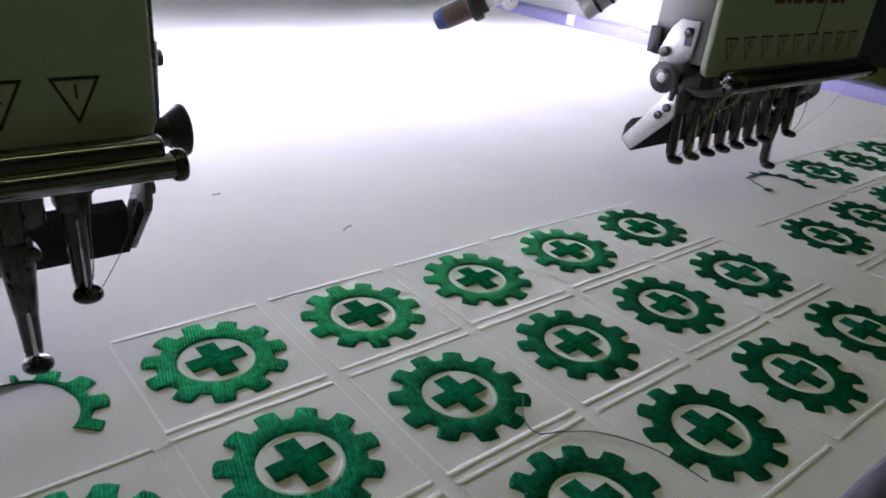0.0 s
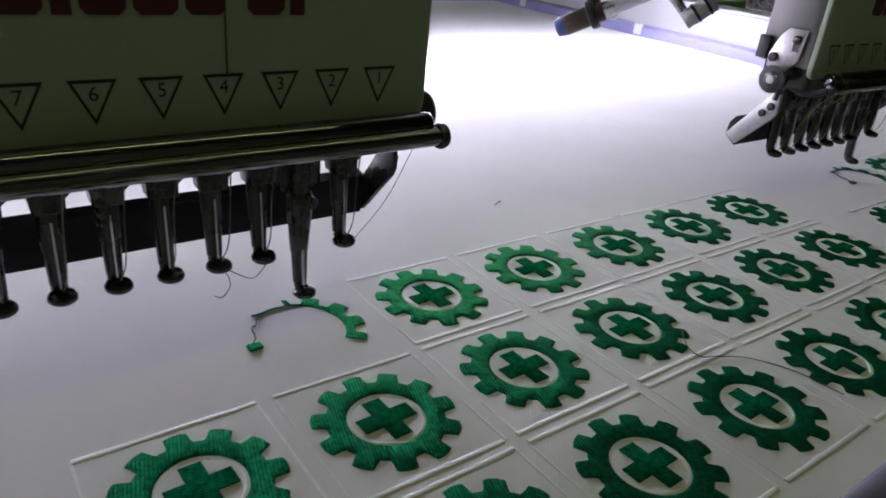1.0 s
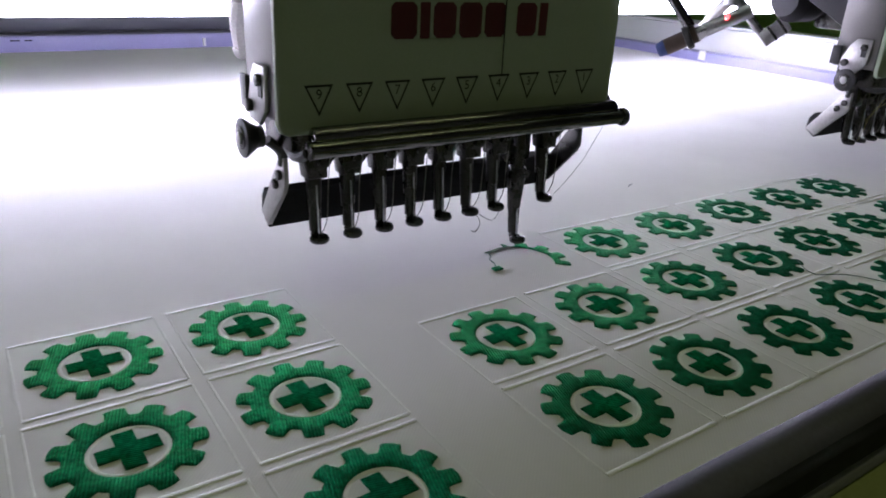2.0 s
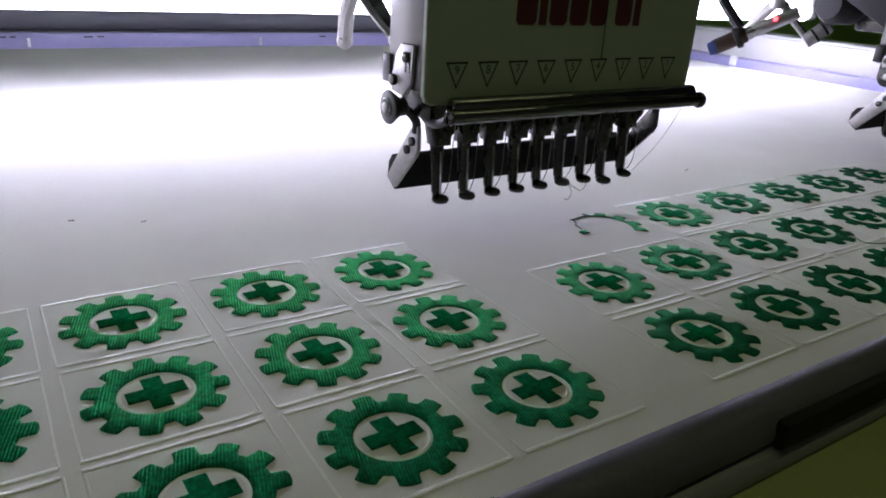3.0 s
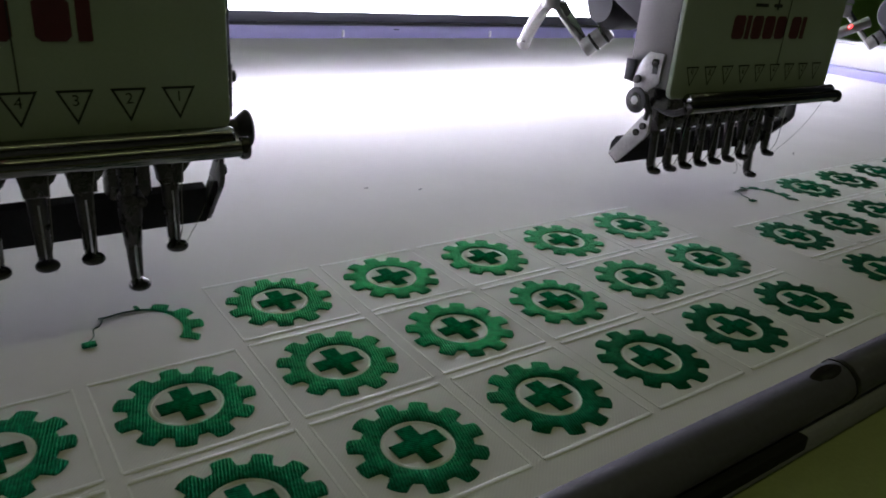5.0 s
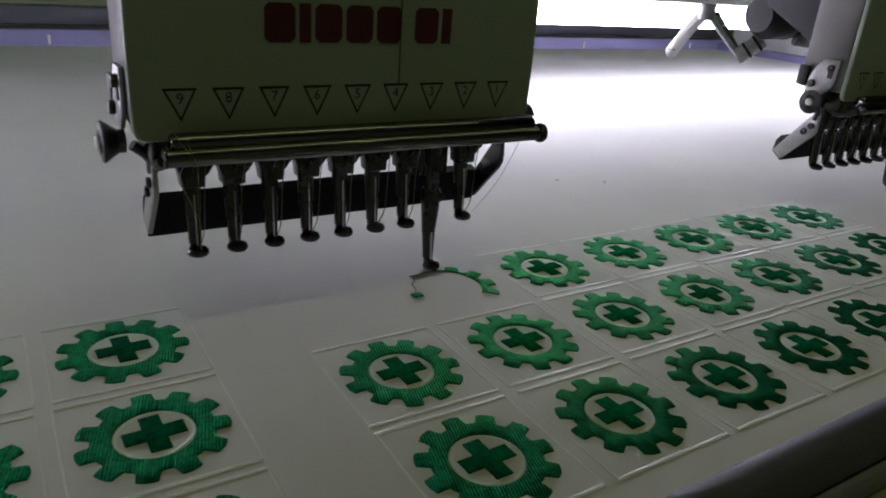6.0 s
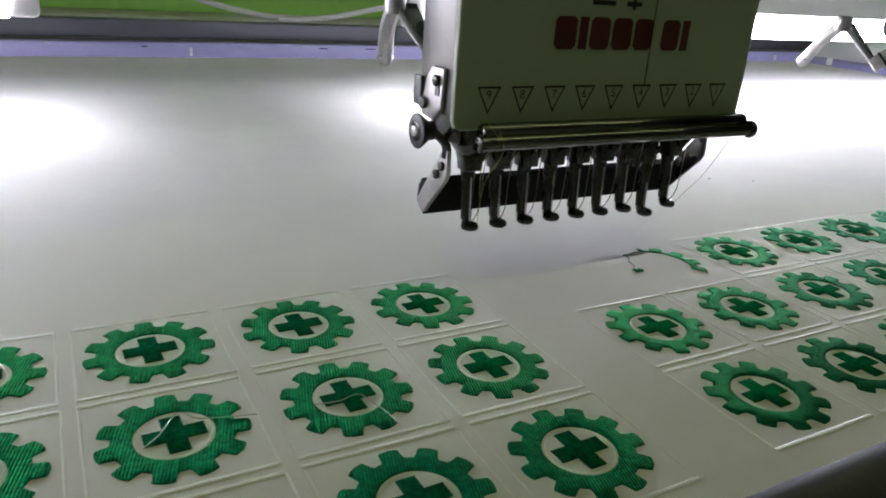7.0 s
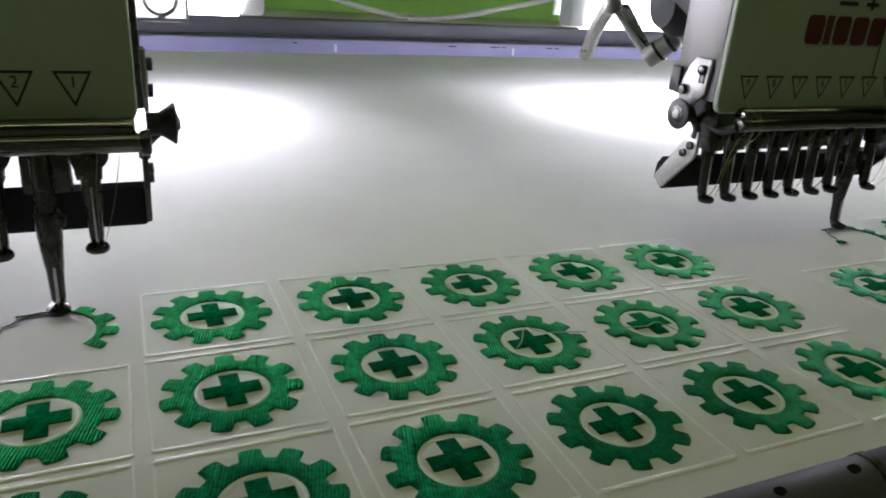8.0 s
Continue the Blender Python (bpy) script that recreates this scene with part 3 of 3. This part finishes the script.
def clamp_mesh(x):
    """The needle clamp over the foot: a stepped block with a side lug and a screw."""
    bm = bm_new()
    y = FOOT_Y
    out = [(-0.0064, 0.0640), (-0.0060, 0.0585), (-0.0046, 0.0530), (-0.0041, 0.0492), (0.0040, 0.0492), (0.0042, 0.0532), (0.0056, 0.0545), (0.0067, 0.0565), (0.0069, 0.0590), (0.0062, 0.0615), (0.0056, 0.0640)]
    slab(bm, [(x + u, w) for u, w in out], "y", y - 0.0012, y + 0.0075, 0.0008)
    rod(bm, (x, y + 0.0042, 0.0485), (x, y + 0.0040, 0.0530), 0.0038, 0.0046, 16, 0.0010)
    rod(bm, (x + 0.0050, y - 0.0022, 0.0578), (x + 0.0050, y - 0.0010, 0.0578), 0.0017, seg=12)
    rod(bm, (x + 0.001, y - 0.0028, 0.0562), (x + 0.001, y - 0.0008, 0.0562), 0.0015, seg=10)
    rod(bm, (x, y + 0.0035, 0.060), (x, y + 0.0035, 0.078), 0.0030, seg=12)
    return bm


def build_head():
    h = thing("sewing_head", "green-grey nine-needle embroidery head with chrome rods", "sewing head", "sewing heads along the beam")
    x0, x1 = -0.2288, -0.0700
    # cover, rounded below
    r = 0.004
    out = [(x0, 0.30), (x0, 0.0714 + r), (x0 + r * 0.3, 0.0714 + r * 0.3), (x0 + r, 0.0714), (x1 - r, 0.0722), (x1 - r * 0.3, 0.0722 + r * 0.3), (x1, 0.0722 + r), (x1, 0.30)]
    part("front_cover", slab(bm_new(), out, "y", -0.0010, 0.0022, 0.0008), PANEL, h, "green-grey painted front cover", 0)
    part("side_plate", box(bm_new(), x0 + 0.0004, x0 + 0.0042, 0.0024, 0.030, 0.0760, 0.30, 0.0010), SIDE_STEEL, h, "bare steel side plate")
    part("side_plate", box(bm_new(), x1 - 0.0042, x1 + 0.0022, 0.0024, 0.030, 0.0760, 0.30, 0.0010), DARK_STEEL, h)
    part("needle_case", box(bm_new(), x0 + 0.006, x1 - 0.006, 0.0030, 0.0290, 0.0640, 0.29, 0.0010), DARK_STEEL, h)
    bm = bm_new()
    slab(bm, [(0.0300, 0.30), (0.0300, 0.104), (0.048, 0.098), (0.090, 0.120), (0.119, 0.17), (0.119, 0.30)], "x", -0.195, -0.100, 0.003)
    part("arm_casting", bm, CASTING, h, "dark grey cast arm")
    # front rods
    bm = bm_new()
    rod(bm, (-0.2188, -0.0058, 0.0714), (-0.0712, -0.0058, 0.0714), 0.0039, seg=32, rim=0.0012)
    part("upper_rod", bm, CHROME, h, "polished upper thread rod", 60)
    bm = bm_new()
    rod(bm, (-0.2206, -0.0092, 0.0680), (-0.0700, -0.0092, 0.0680), 0.0031, seg=24)
    part("lower_rod", bm, CHROME, h, "polished lower thread rod")
    part("rod_cap", rod(bm_new(), (-0.0702, -0.0092, 0.0680), (-0.0668, -0.0092, 0.0680), 0.0041, seg=24, rim=0.0012), DARK_STEEL, h)
    part("rod_cap", rod(bm_new(), (-0.2218, -0.0090, 0.0681), (-0.2204, -0.0090, 0.0681), 0.0034, seg=20, rim=0.0010), DARK_STEEL, h)
    bm = bm_new()
    cord(bm, [(-0.2214, -0.0080, 0.0668), (-0.2214, -0.0020, 0.0640), (-0.2212, 0.0050, 0.0632), (-0.2205, 0.0120, 0.0650)], 0.0019, 8, 5)
    part("rod_bracket", bm, BLACK, h, "black hooked rod bracket")
    # painted marks
    step = (0.2136 - 0.0875) / 8
    for i in range(9):
        cx = -0.0875 - step * i
        a, z1, z0, w = 0.0055, 0.0888, 0.0778, 0.00042
        bm = bm_new()
        tri = [(cx - a, z1), (cx + a, z1), (cx, z0)]
        mid = (cx, z1 - (z1 - z0) * 0.36)
        inn = [(px + (mid[0] - px) * 0.21, pz + (mid[1] - pz) * 0.21) for px, pz in tri]
        o = [bm.verts.new((px, -0.0012, pz)) for px, pz in tri]
        q = [bm.verts.new((px, -0.0012, pz)) for px, pz in inn]
        for j in range(3):
            bm.faces.new((o[j], o[(j + 1) % 3], q[(j + 1) % 3], q[j]))
        part("triangle_mark", bm, INK, h, "black outlined triangle with a needle number", 0)
        bm = number_mesh(str(i + 1), 0.0050)
        bmesh.ops.rotate(bm, verts=bm.verts, cent=(0, 0, 0), matrix=Matrix.Rotation(math.pi / 2, 3, "X"))
        bmesh.ops.translate(bm, verts=bm.verts, vec=(cx, -0.0013, 0.0853))
        part("number", bm, INK, h, "black needle number %d" % (i + 1), 0)
    # maker's mark as plain blocks
    xs = -0.1852
    for w, gap in ((0.0108, 0.0014), (0.0042, 0.0016), (0.0100, 0.0016), (0.0104, 0.0016), (0.0100, 0.0058), (0.0100, 0.0016), (0.0042, 0)):
        c = 0.0016 if w > 0.006 else 0.0002
        z0, z1 = 0.1034, 0.1162
        bm = bm_new()
        slab(bm, [(xs + c, z0), (xs + w - c, z0), (xs + w, z0 + c), (xs + w, z1 - c), (xs + w - c, z1), (xs + c, z1), (xs, z1 - c), (xs, z0 + c)], "y", -0.00125, -0.0009)
        part("mark_block", bm, RED_INK, h, "dark red printed block", 0)
        xs += w + gap
    for bx0, bx1, bz0, bz1 in ((-0.168, -0.156, 0.121, 0.1228), (-0.166, -0.158, 0.126, 0.128), (-0.150, -0.142, 0.121, 0.1228), (-0.1468, -0.1452, 0.1195, 0.131)):
        part("mark_bar", box(bm_new(), bx0, bx1, -0.00125, -0.0009, bz0, bz1), INK, h, "black printed bar", 0)
    # side hardware: slotted plate, roller, stop block
    for side, xp in ((-1, x0), (1, x1 + 0.0022)):
        s = side
        mat = WORN_STEEL
        bm = bm_new()
        slab(bm, [(0.0060, 0.0945), (0.0160, 0.0945), (0.0200, 0.0900), (0.0240, 0.0800), (0.0235, 0.0740), (0.0130, 0.0730), (0.0070, 0.0790)], "x", xp, xp + s * 0.0016, 0.0004)
        plate = part("slotted_plate", bm, mat, h, "slotted steel plate")
        part("slot", box(bm_new(), xp + s * 0.0015, xp + s * 0.0019, 0.0085, 0.0118, 0.0835, 0.0915, 0.0001), BLACK, plate)
        for y, z, rr in ((0.0101, 0.0895, 0.0022), (0.0205, 0.0790, 0.0024)):
            part("screw", rod(bm_new(), (xp + s * 0.0015, y, z), (xp + s * 0.0036, y, z), rr, seg=14, rim=0.0004), DARK_STEEL, plate)
        part("stop_block", box(bm_new(), xp + min(0, s * 0.002), xp + max(0, s * 0.002), 0.0245, 0.0310, 0.0770, 0.0890, 0.0006), BLACK, h)
        bm = bm_new()
        ry, rz = 0.0150, 0.0686
        far = xp + s * (0.0 if s < 0 else 0.0022)   # the outer roller sits on a longer stud
        rod(bm, (xp + s * 0.0002, ry, rz), (far + s * 0.0034, ry, rz), 0.0040, seg=24)
        rod(bm, (far + s * 0.0026, ry, rz), (far + s * 0.0067, ry, rz), 0.0042, 0.0070, 28)
        rod(bm, (far + s * 0.0064, ry, rz), (far + s * 0.0078, ry, rz), 0.0072, seg=28, rim=0.0006)
        roller = part("roller", bm, BLACK, h, "black conical guide roller")
        bm = bm_new()
        rod(bm, (far + s * 0.0076, ry, rz), (far + s * 0.0083, ry, rz), 0.0042, seg=24, rim=0.0003)
        part("washer", bm, DARK_STEEL, roller)
        part("screw", rod(bm_new(), (far + s * 0.0081, ry, rz), (far + s * 0.0092, ry, rz), 0.0023, seg=16, rim=0.0005), WORN_STEEL, roller)
        # slanting end bracket of the thread catcher bar
        xb = -0.2203 if s < 0 else -0.0688
        bm = bm_new()
        slab(bm, [(0.0345, 0.0262), (0.0415, 0.0305), (0.0225, 0.0555), (0.0190, 0.0592), (0.0150, 0.0592), (0.0146, 0.0490), (0.0165, 0.0455)], "x", xb - 0.0010, xb + 0.0010, 0.0003)
        arm = part("end_bracket", bm, mat if s < 0 else DARK_STEEL, h, "slanting steel end bracket")
        bm = bm_new()
        cord(bm, [(xb, 0.0180, 0.0560), (xb + s * 0.0004, 0.0172, 0.0605), (xb + s * 0.0030, 0.0165, 0.0640), (xb + s * 0.0064, 0.0160, 0.0668)], 0.0020, 8, 5)
        part("hook", bm, BLACK, arm, "black curved hook")
        for y, z in ((0.0225, 0.0475), (0.0185, 0.0520)):
            part("screw", rod(bm_new(), (xb + s * 0.0008, y, z), (xb + s * 0.0026, y, z), 0.0021, seg=14, rim=0.0004), DARK_STEEL, arm)
    bm = bm_new()
    slab(bm, [(0.0345, 0.0252), (0.0415, 0.0300), (0.0405, 0.0375), (0.0375, 0.0416), (0.0330, 0.0402)], "x", -0.2212, -0.0696, 0.0005)
    part("catcher_bar", bm, MATTE_BLACK, h, "black thread catcher bar")
    part("driver_block", box(bm_new(), -0.1088, -0.0930, 0.0222, 0.0320, 0.0425, 0.0700, 0.002), DARK_STEEL, h)
    # needles
    for i in range(9):
        x = NEEDLE_ONE - NEEDLE_STEP * i
        if i + 1 == ACTIVE:
            bm = bm_new()
            y = FOOT_Y + 0.0040
            rod(bm, (x, y, 0.0380), (x, y, 0.0500), 0.0031, 0.0040, 18, 0.0006)
            rod(bm, (x, y, 0.0490), (x, y, 0.0600), 0.0041, 0.0044, 18, 0.0008)
            rod(bm, (x, y, 0.0590), (x, y, 0.0940), 0.0035, seg=16)
            rod(bm, (x + 0.0036, y - 0.0030, 0.0560), (x + 0.0036, y + 0.0030, 0.0560), 0.0022, seg=14, rim=0.0005)
            bar = part("moving_needle_bar", bm, DARK_STEEL, h, "dark needle bar at work")
            part("presser_foot", foot_mesh(x), DARK_STEEL, bar, "dark steel presser foot")
            part("needle", rod(bm_new(), (x, FOOT_Y - 0.0006, 0.0215), (x, FOOT_Y + 0.0020, 0.0460), 0.0005, 0.0006, 8), STEEL, bar)
            continue
        clamp = part("needle_clamp", clamp_mesh(x), DARK_STEEL, h, "dark needle clamp")
        part("presser_foot", foot_mesh(x), DARK_STEEL, clamp, "dark steel presser foot")
        part("needle", rod(bm_new(), (x, FOOT_Y - 0.0004, 0.0262), (x, FOOT_Y + 0.0010, 0.0460), 0.00032, seg=8), STEEL, clamp)
    rnd = random.Random(7)
    for i in range(9):
        x = NEEDLE_ONE - NEEDLE_STEP * i
        if i + 1 == ACTIVE:
            continue
        d = rnd.uniform(0.001, 0.004)
        pts = [(x + 0.004, FOOT_Y - 0.004, 0.0640), (x + d, FOOT_Y - 0.0045, 0.0480), (x + d * 0.7, FOOT_Y - 0.0042, 0.0330), (x + 0.0004, FOOT_Y - 0.0008, 0.0250)]
        part("thread", cord(bm_new(), pts, 0.00020, 5, 4), LINE, h, "thin sewing thread")
    part("thread", cord(bm_new(), [(-0.0765, -0.0060, 0.0636), (-0.0800, 0.0020, 0.0440), (-0.0850, FOOT_Y - 0.003, 0.0246)], 0.00010, 5, 4), LINE, h, "thin sewing thread")
    part("thread", cord(bm_new(), [(-0.1345, -0.0018, 0.20), (-0.1343, -0.0018, 0.13), (-0.1341, -0.0020, 0.0890)], 0.00025, 5, 3), INK, h, "dark thread running down the cover")
    # take-up motor with its bent lever, behind the cover
    bm = bm_new()
    rod(bm, (-0.178, 0.100, 0.113), (-0.120, 0.095, 0.118), 0.0175, 0.0190, 28, 0.002)
    rod(bm, (-0.186, 0.1005, 0.1125), (-0.177, 0.100, 0.113), 0.0120, 0.0172, 28)
    motor = part("motor", bm, CASTING, h, "dark grey motor housing")
    part("motor_bracket", box(bm_new(), -0.150, -0.115, 0.050, 0.095, 0.092, 0.125, 0.003), DARK_STEEL, h)
    bm = bm_new()
    cord(bm, [(-0.1902, 0.142, 0.1120), (-0.1865, 0.160, 0.0950), (-0.1788, 0.179, 0.0764)], 0.0048, 10, 3)
    rod(bm, (-0.1899, 0.1425, 0.1045), (-0.1899, 0.1425, 0.1165), 0.0060, seg=16, rim=0.001)
    bmesh.ops.create_uvsphere(bm, u_segments=14, v_segments=10, radius=0.0054, matrix=Matrix.Translation((-0.1788, 0.179, 0.0764)))
    part("lever", bm, WORN_STEEL, motor, "bent steel lever")
    bm = bm_new()
    cord(bm, [(-0.1902, 0.142, 0.1110), (-0.1850, 0.130, 0.0970), (-0.1770, 0.119, 0.0840)], 0.0022, 8, 3)
    part("link", bm, WORN_STEEL, motor)
    bm = bm_new()
    pivot, low, wide = Vector((-0.1896, 0.1425, 0.1110)), Vector((-0.1770, 0.1195, 0.0845)), Vector((0.0125, 0, 0))
    rows = [[bm.verts.new(p + Vector((0, dy, 0))) for p in (pivot, pivot + wide, low + wide * 0.5, low)] for dy in (-0.0008, 0.0008)]
    bm.faces.new(rows[0])
    bm.faces.new(rows[1])
    for i in range(4):
        bm.faces.new((rows[0][i], rows[0][(i + 1) % 4], rows[1][(i + 1) % 4], rows[1][i]))
    bmesh.ops.bevel(bm, geom=list(bm.edges), offset=0.0003, segments=1, affect="EDGES")
    part("web_plate", bm, DARK_STEEL, motor, "dark flat plate along the link")
    foot, top = Vector((-0.1765, 0.1185, 0.0800)), Vector((-0.1660, 0.1060, 0.0950))
    part("joint", rod(bm_new(), foot, top, 0.0062, seg=18, rim=0.001), WORN_STEEL, motor)
    for a in (0.36, 0.74):
        part("collar", rod(bm_new(), foot.lerp(top, a), foot.lerp(top, a + 0.09), 0.0068, seg=18, rim=0.0004), DARK_STEEL, motor, "dark collar on the joint")
    a, b = Vector((-0.178, 0.100, 0.113)), Vector((-0.120, 0.095, 0.118))
    part("seam_ring", rod(bm_new(), a.lerp(b, 0.30), a.lerp(b, 0.36), 0.0187, seg=28, rim=0.0004), BLACK, motor, "dark seam round the housing")
    return h


def build_heads():
    first = build_head()
    heads = [first]
    for k in (-2, -1, 1):
        heads.append(copy_thing(first, pose(k * PITCH, 0, FABRIC)))
    for h in heads[2:]:
        for pts in ([(-0.2150, -0.0132, 0.0745), (-0.2120, -0.0128, 0.0650), (-0.2085, 0.0040, 0.0480), (-0.2068, 0.0105, 0.0270)],
                    [(-0.2190, -0.0060, 0.0790), (-0.2165, -0.0120, 0.0735), (-0.2140, -0.0128, 0.0690), (-0.2160, -0.0050, 0.0600), (-0.2075, 0.0090, 0.0400)]):
            part("thread", cord(bm_new(), pts, 0.00012, 5, 5), YELLOW_LINE, h, "thin yellow sewing thread")
    x = NEEDLE_ONE - NEEDLE_STEP * 3
    curl = [(x, 0.0125, 0.0240), (x + 0.0010, 0.0105, 0.0222), (x + 0.0005, 0.0090, 0.0196), (x - 0.0022, 0.0082, 0.0172), (x - 0.0045, 0.0084, 0.0180)]
    part("thread_end", cord(bm_new(), curl, 0.00016, 5, 5), LINE, first, "curled grey thread end")
    curl = [(x + NEEDLE_STEP, 0.0125, 0.0240), (x + NEEDLE_STEP * 0.6, 0.0110, 0.0200), (x + NEEDLE_STEP * 0.1, 0.0120, 0.0240)]
    part("thread_end", cord(bm_new(), curl, 0.00016, 5, 5), LINE, first, "curled grey thread end")
    return heads


def build_laser():
    t = thing("laser_pointer", "steel laser pointer with a blue tip and red light", "laser pointer")
    tip, led = Vector((0.133, 0.1448, 0.0713)), Vector((0.1596, 0.1097, 0.0958))
    way = (led - tip).normalized()
    part("barrel", rod(bm_new(), tip + way * 0.006, tip + way * 0.030, 0.0062, seg=20, rim=0.0006), BRASS, t, "dull brass barrel")
    part("tip", rod(bm_new(), tip, tip + way * 0.0065, 0.0050, 0.0064, 20, 0.0006), BLUE, t, "blue plastic tip")
    part("collar", rod(bm_new(), tip + way * 0.021, tip + way * 0.026, 0.0088, seg=20, rim=0.001), DARK_STEEL, t)
    part("grip", rod(bm_new(), tip + way * 0.030, tip + way * 0.070, 0.0050, seg=16, rim=0.0006), STEEL, t)
    part("light", rod(bm_new(), led + Vector((-0.004, -0.004, 0.003)), led + Vector((-0.006, -0.006, 0.0045)), 0.0015, seg=12), LED_RED, t, "small red light")
    bm = bm_new()
    cord(bm, [tip + way * 0.024 + Vector((0, 0, 0.007)), tip + Vector((0.006, 0.004, 0.045)), tip + Vector((0.004, 0.01, 0.075)), tip + Vector((0.02, 0.01, 0.14))], 0.0042, 8, 4)
    part("holder", bm, DARK_STEEL, t)


def build_guard():
    t = thing("guard_plate", "milky plastic guard plate with a grey ring, hanging from the beam", "guard plate")
    part("plate", box(bm_new(), -0.8690, -0.8450, 0.0995, 0.1005, 0.0965, 0.1300, 0.0003), MILKY, t)
    for b in ((-0.8690, -0.8445, 0.0950, 0.0963), (-0.8458, -0.8445, 0.0963, 0.1300)):
        part("edge", box(bm_new(), b[0], b[1], 0.0985, 0.1015, b[2], b[3], 0.0004), WHITE_PAINT, t)
    ring = [(-0.8560 + 0.0066 * math.cos(a), 0.0988, 0.1045 + 0.0066 * math.sin(a)) for a in (2 * math.pi * i / 28 for i in range(29))]
    part("ring", cord(bm_new(), ring, 0.0008, 6, 1), WORN_STEEL, t)
    part("stem", box(bm_new(), -0.8575, -0.8545, 0.0980, 0.0994, 0.0963, 0.0985, 0.0003), WORN_STEEL, t)
    part("hanger", box(bm_new(), -0.8620, -0.8560, 0.1010, 0.1030, 0.1200, 0.3060, 0.0004), WHITE_PAINT, t)


# ---------------------------------------------------------------- what moves
# how far the frame stands off its middle, in millimetres, as it steps under the needles
FRAME_STEPS = [(0.0, -4.1, 1.9), (0.5, -1.8, 5.1), (1.0, -2.1, 3.6), (1.5, -2.1, 0.0), (2.0, -1.6, 2.2), (3.3, -1.3, 3.4), (3.5, -0.5, -0.7), (4.0,
    -0.3, -1.2), (5.5, 1.4, -0.8), (6.0, 2.3, -4.4), (6.5, 2.6, -3.8), (7.0, 2.2, -4.1), (7.5, 1.6, 2.1), (8.0, 2.3, 0.1)]
# how far the working needle bar is down, every tenth of a second: 0 up, 1 on the cloth
NEEDLE_DOWN = [0.8, 1, 0, 0.02, 1, 0.88, 1, 1, 0.05, 0.3, 0.75, 0.45, 1, 1, 0.4, 0.82, 0, 0.1, 1, 1, 0.85, 0.2, 0, 0.8, 1, 0.3, 0, 0.7, 1, 1, 0.1,
    0.3, 1, 1, 0.6, 0.88, 0.12, 0, 1, 1, 1, 1, 0, 0.3, 0.9, 1, 0.2, 0, 0.8, 1, 0.6, 0, 0.4, 1, 1, 1, 0.4, 0.1, 0.5, 0.9, 1, 1, 0.05, 0.35, 0.7, 0.35,
    1, 1, 0.5, 0.8, 0.15, 0, 1, 1, 1, 1, 0.6, 0.1, 0.5, 1, 1]
STROKE = 0.0226


def motions():
    for ob in CLOTHS:
        walk(ob, [(t, pose(x / 1000, y / 1000, FABRIC)) for t, x, y in FRAME_STEPS])
    for h in HEADS:
        for ob in h.children:
            if ob.name.startswith("moving_needle_bar"):
                walk(ob, [(i / 10, pose(0, 0, -STROKE * d)) for i, d in enumerate(NEEDLE_DOWN)])


build_room()
build_table()
build_beam()
build_rear_rail()
build_lit_side_box()
build_lamps()
build_cables()
build_frame()
build_badges(build_cloth())
HEADS = build_heads()
build_laser()
build_guard()
build_loose_threads()
motions()
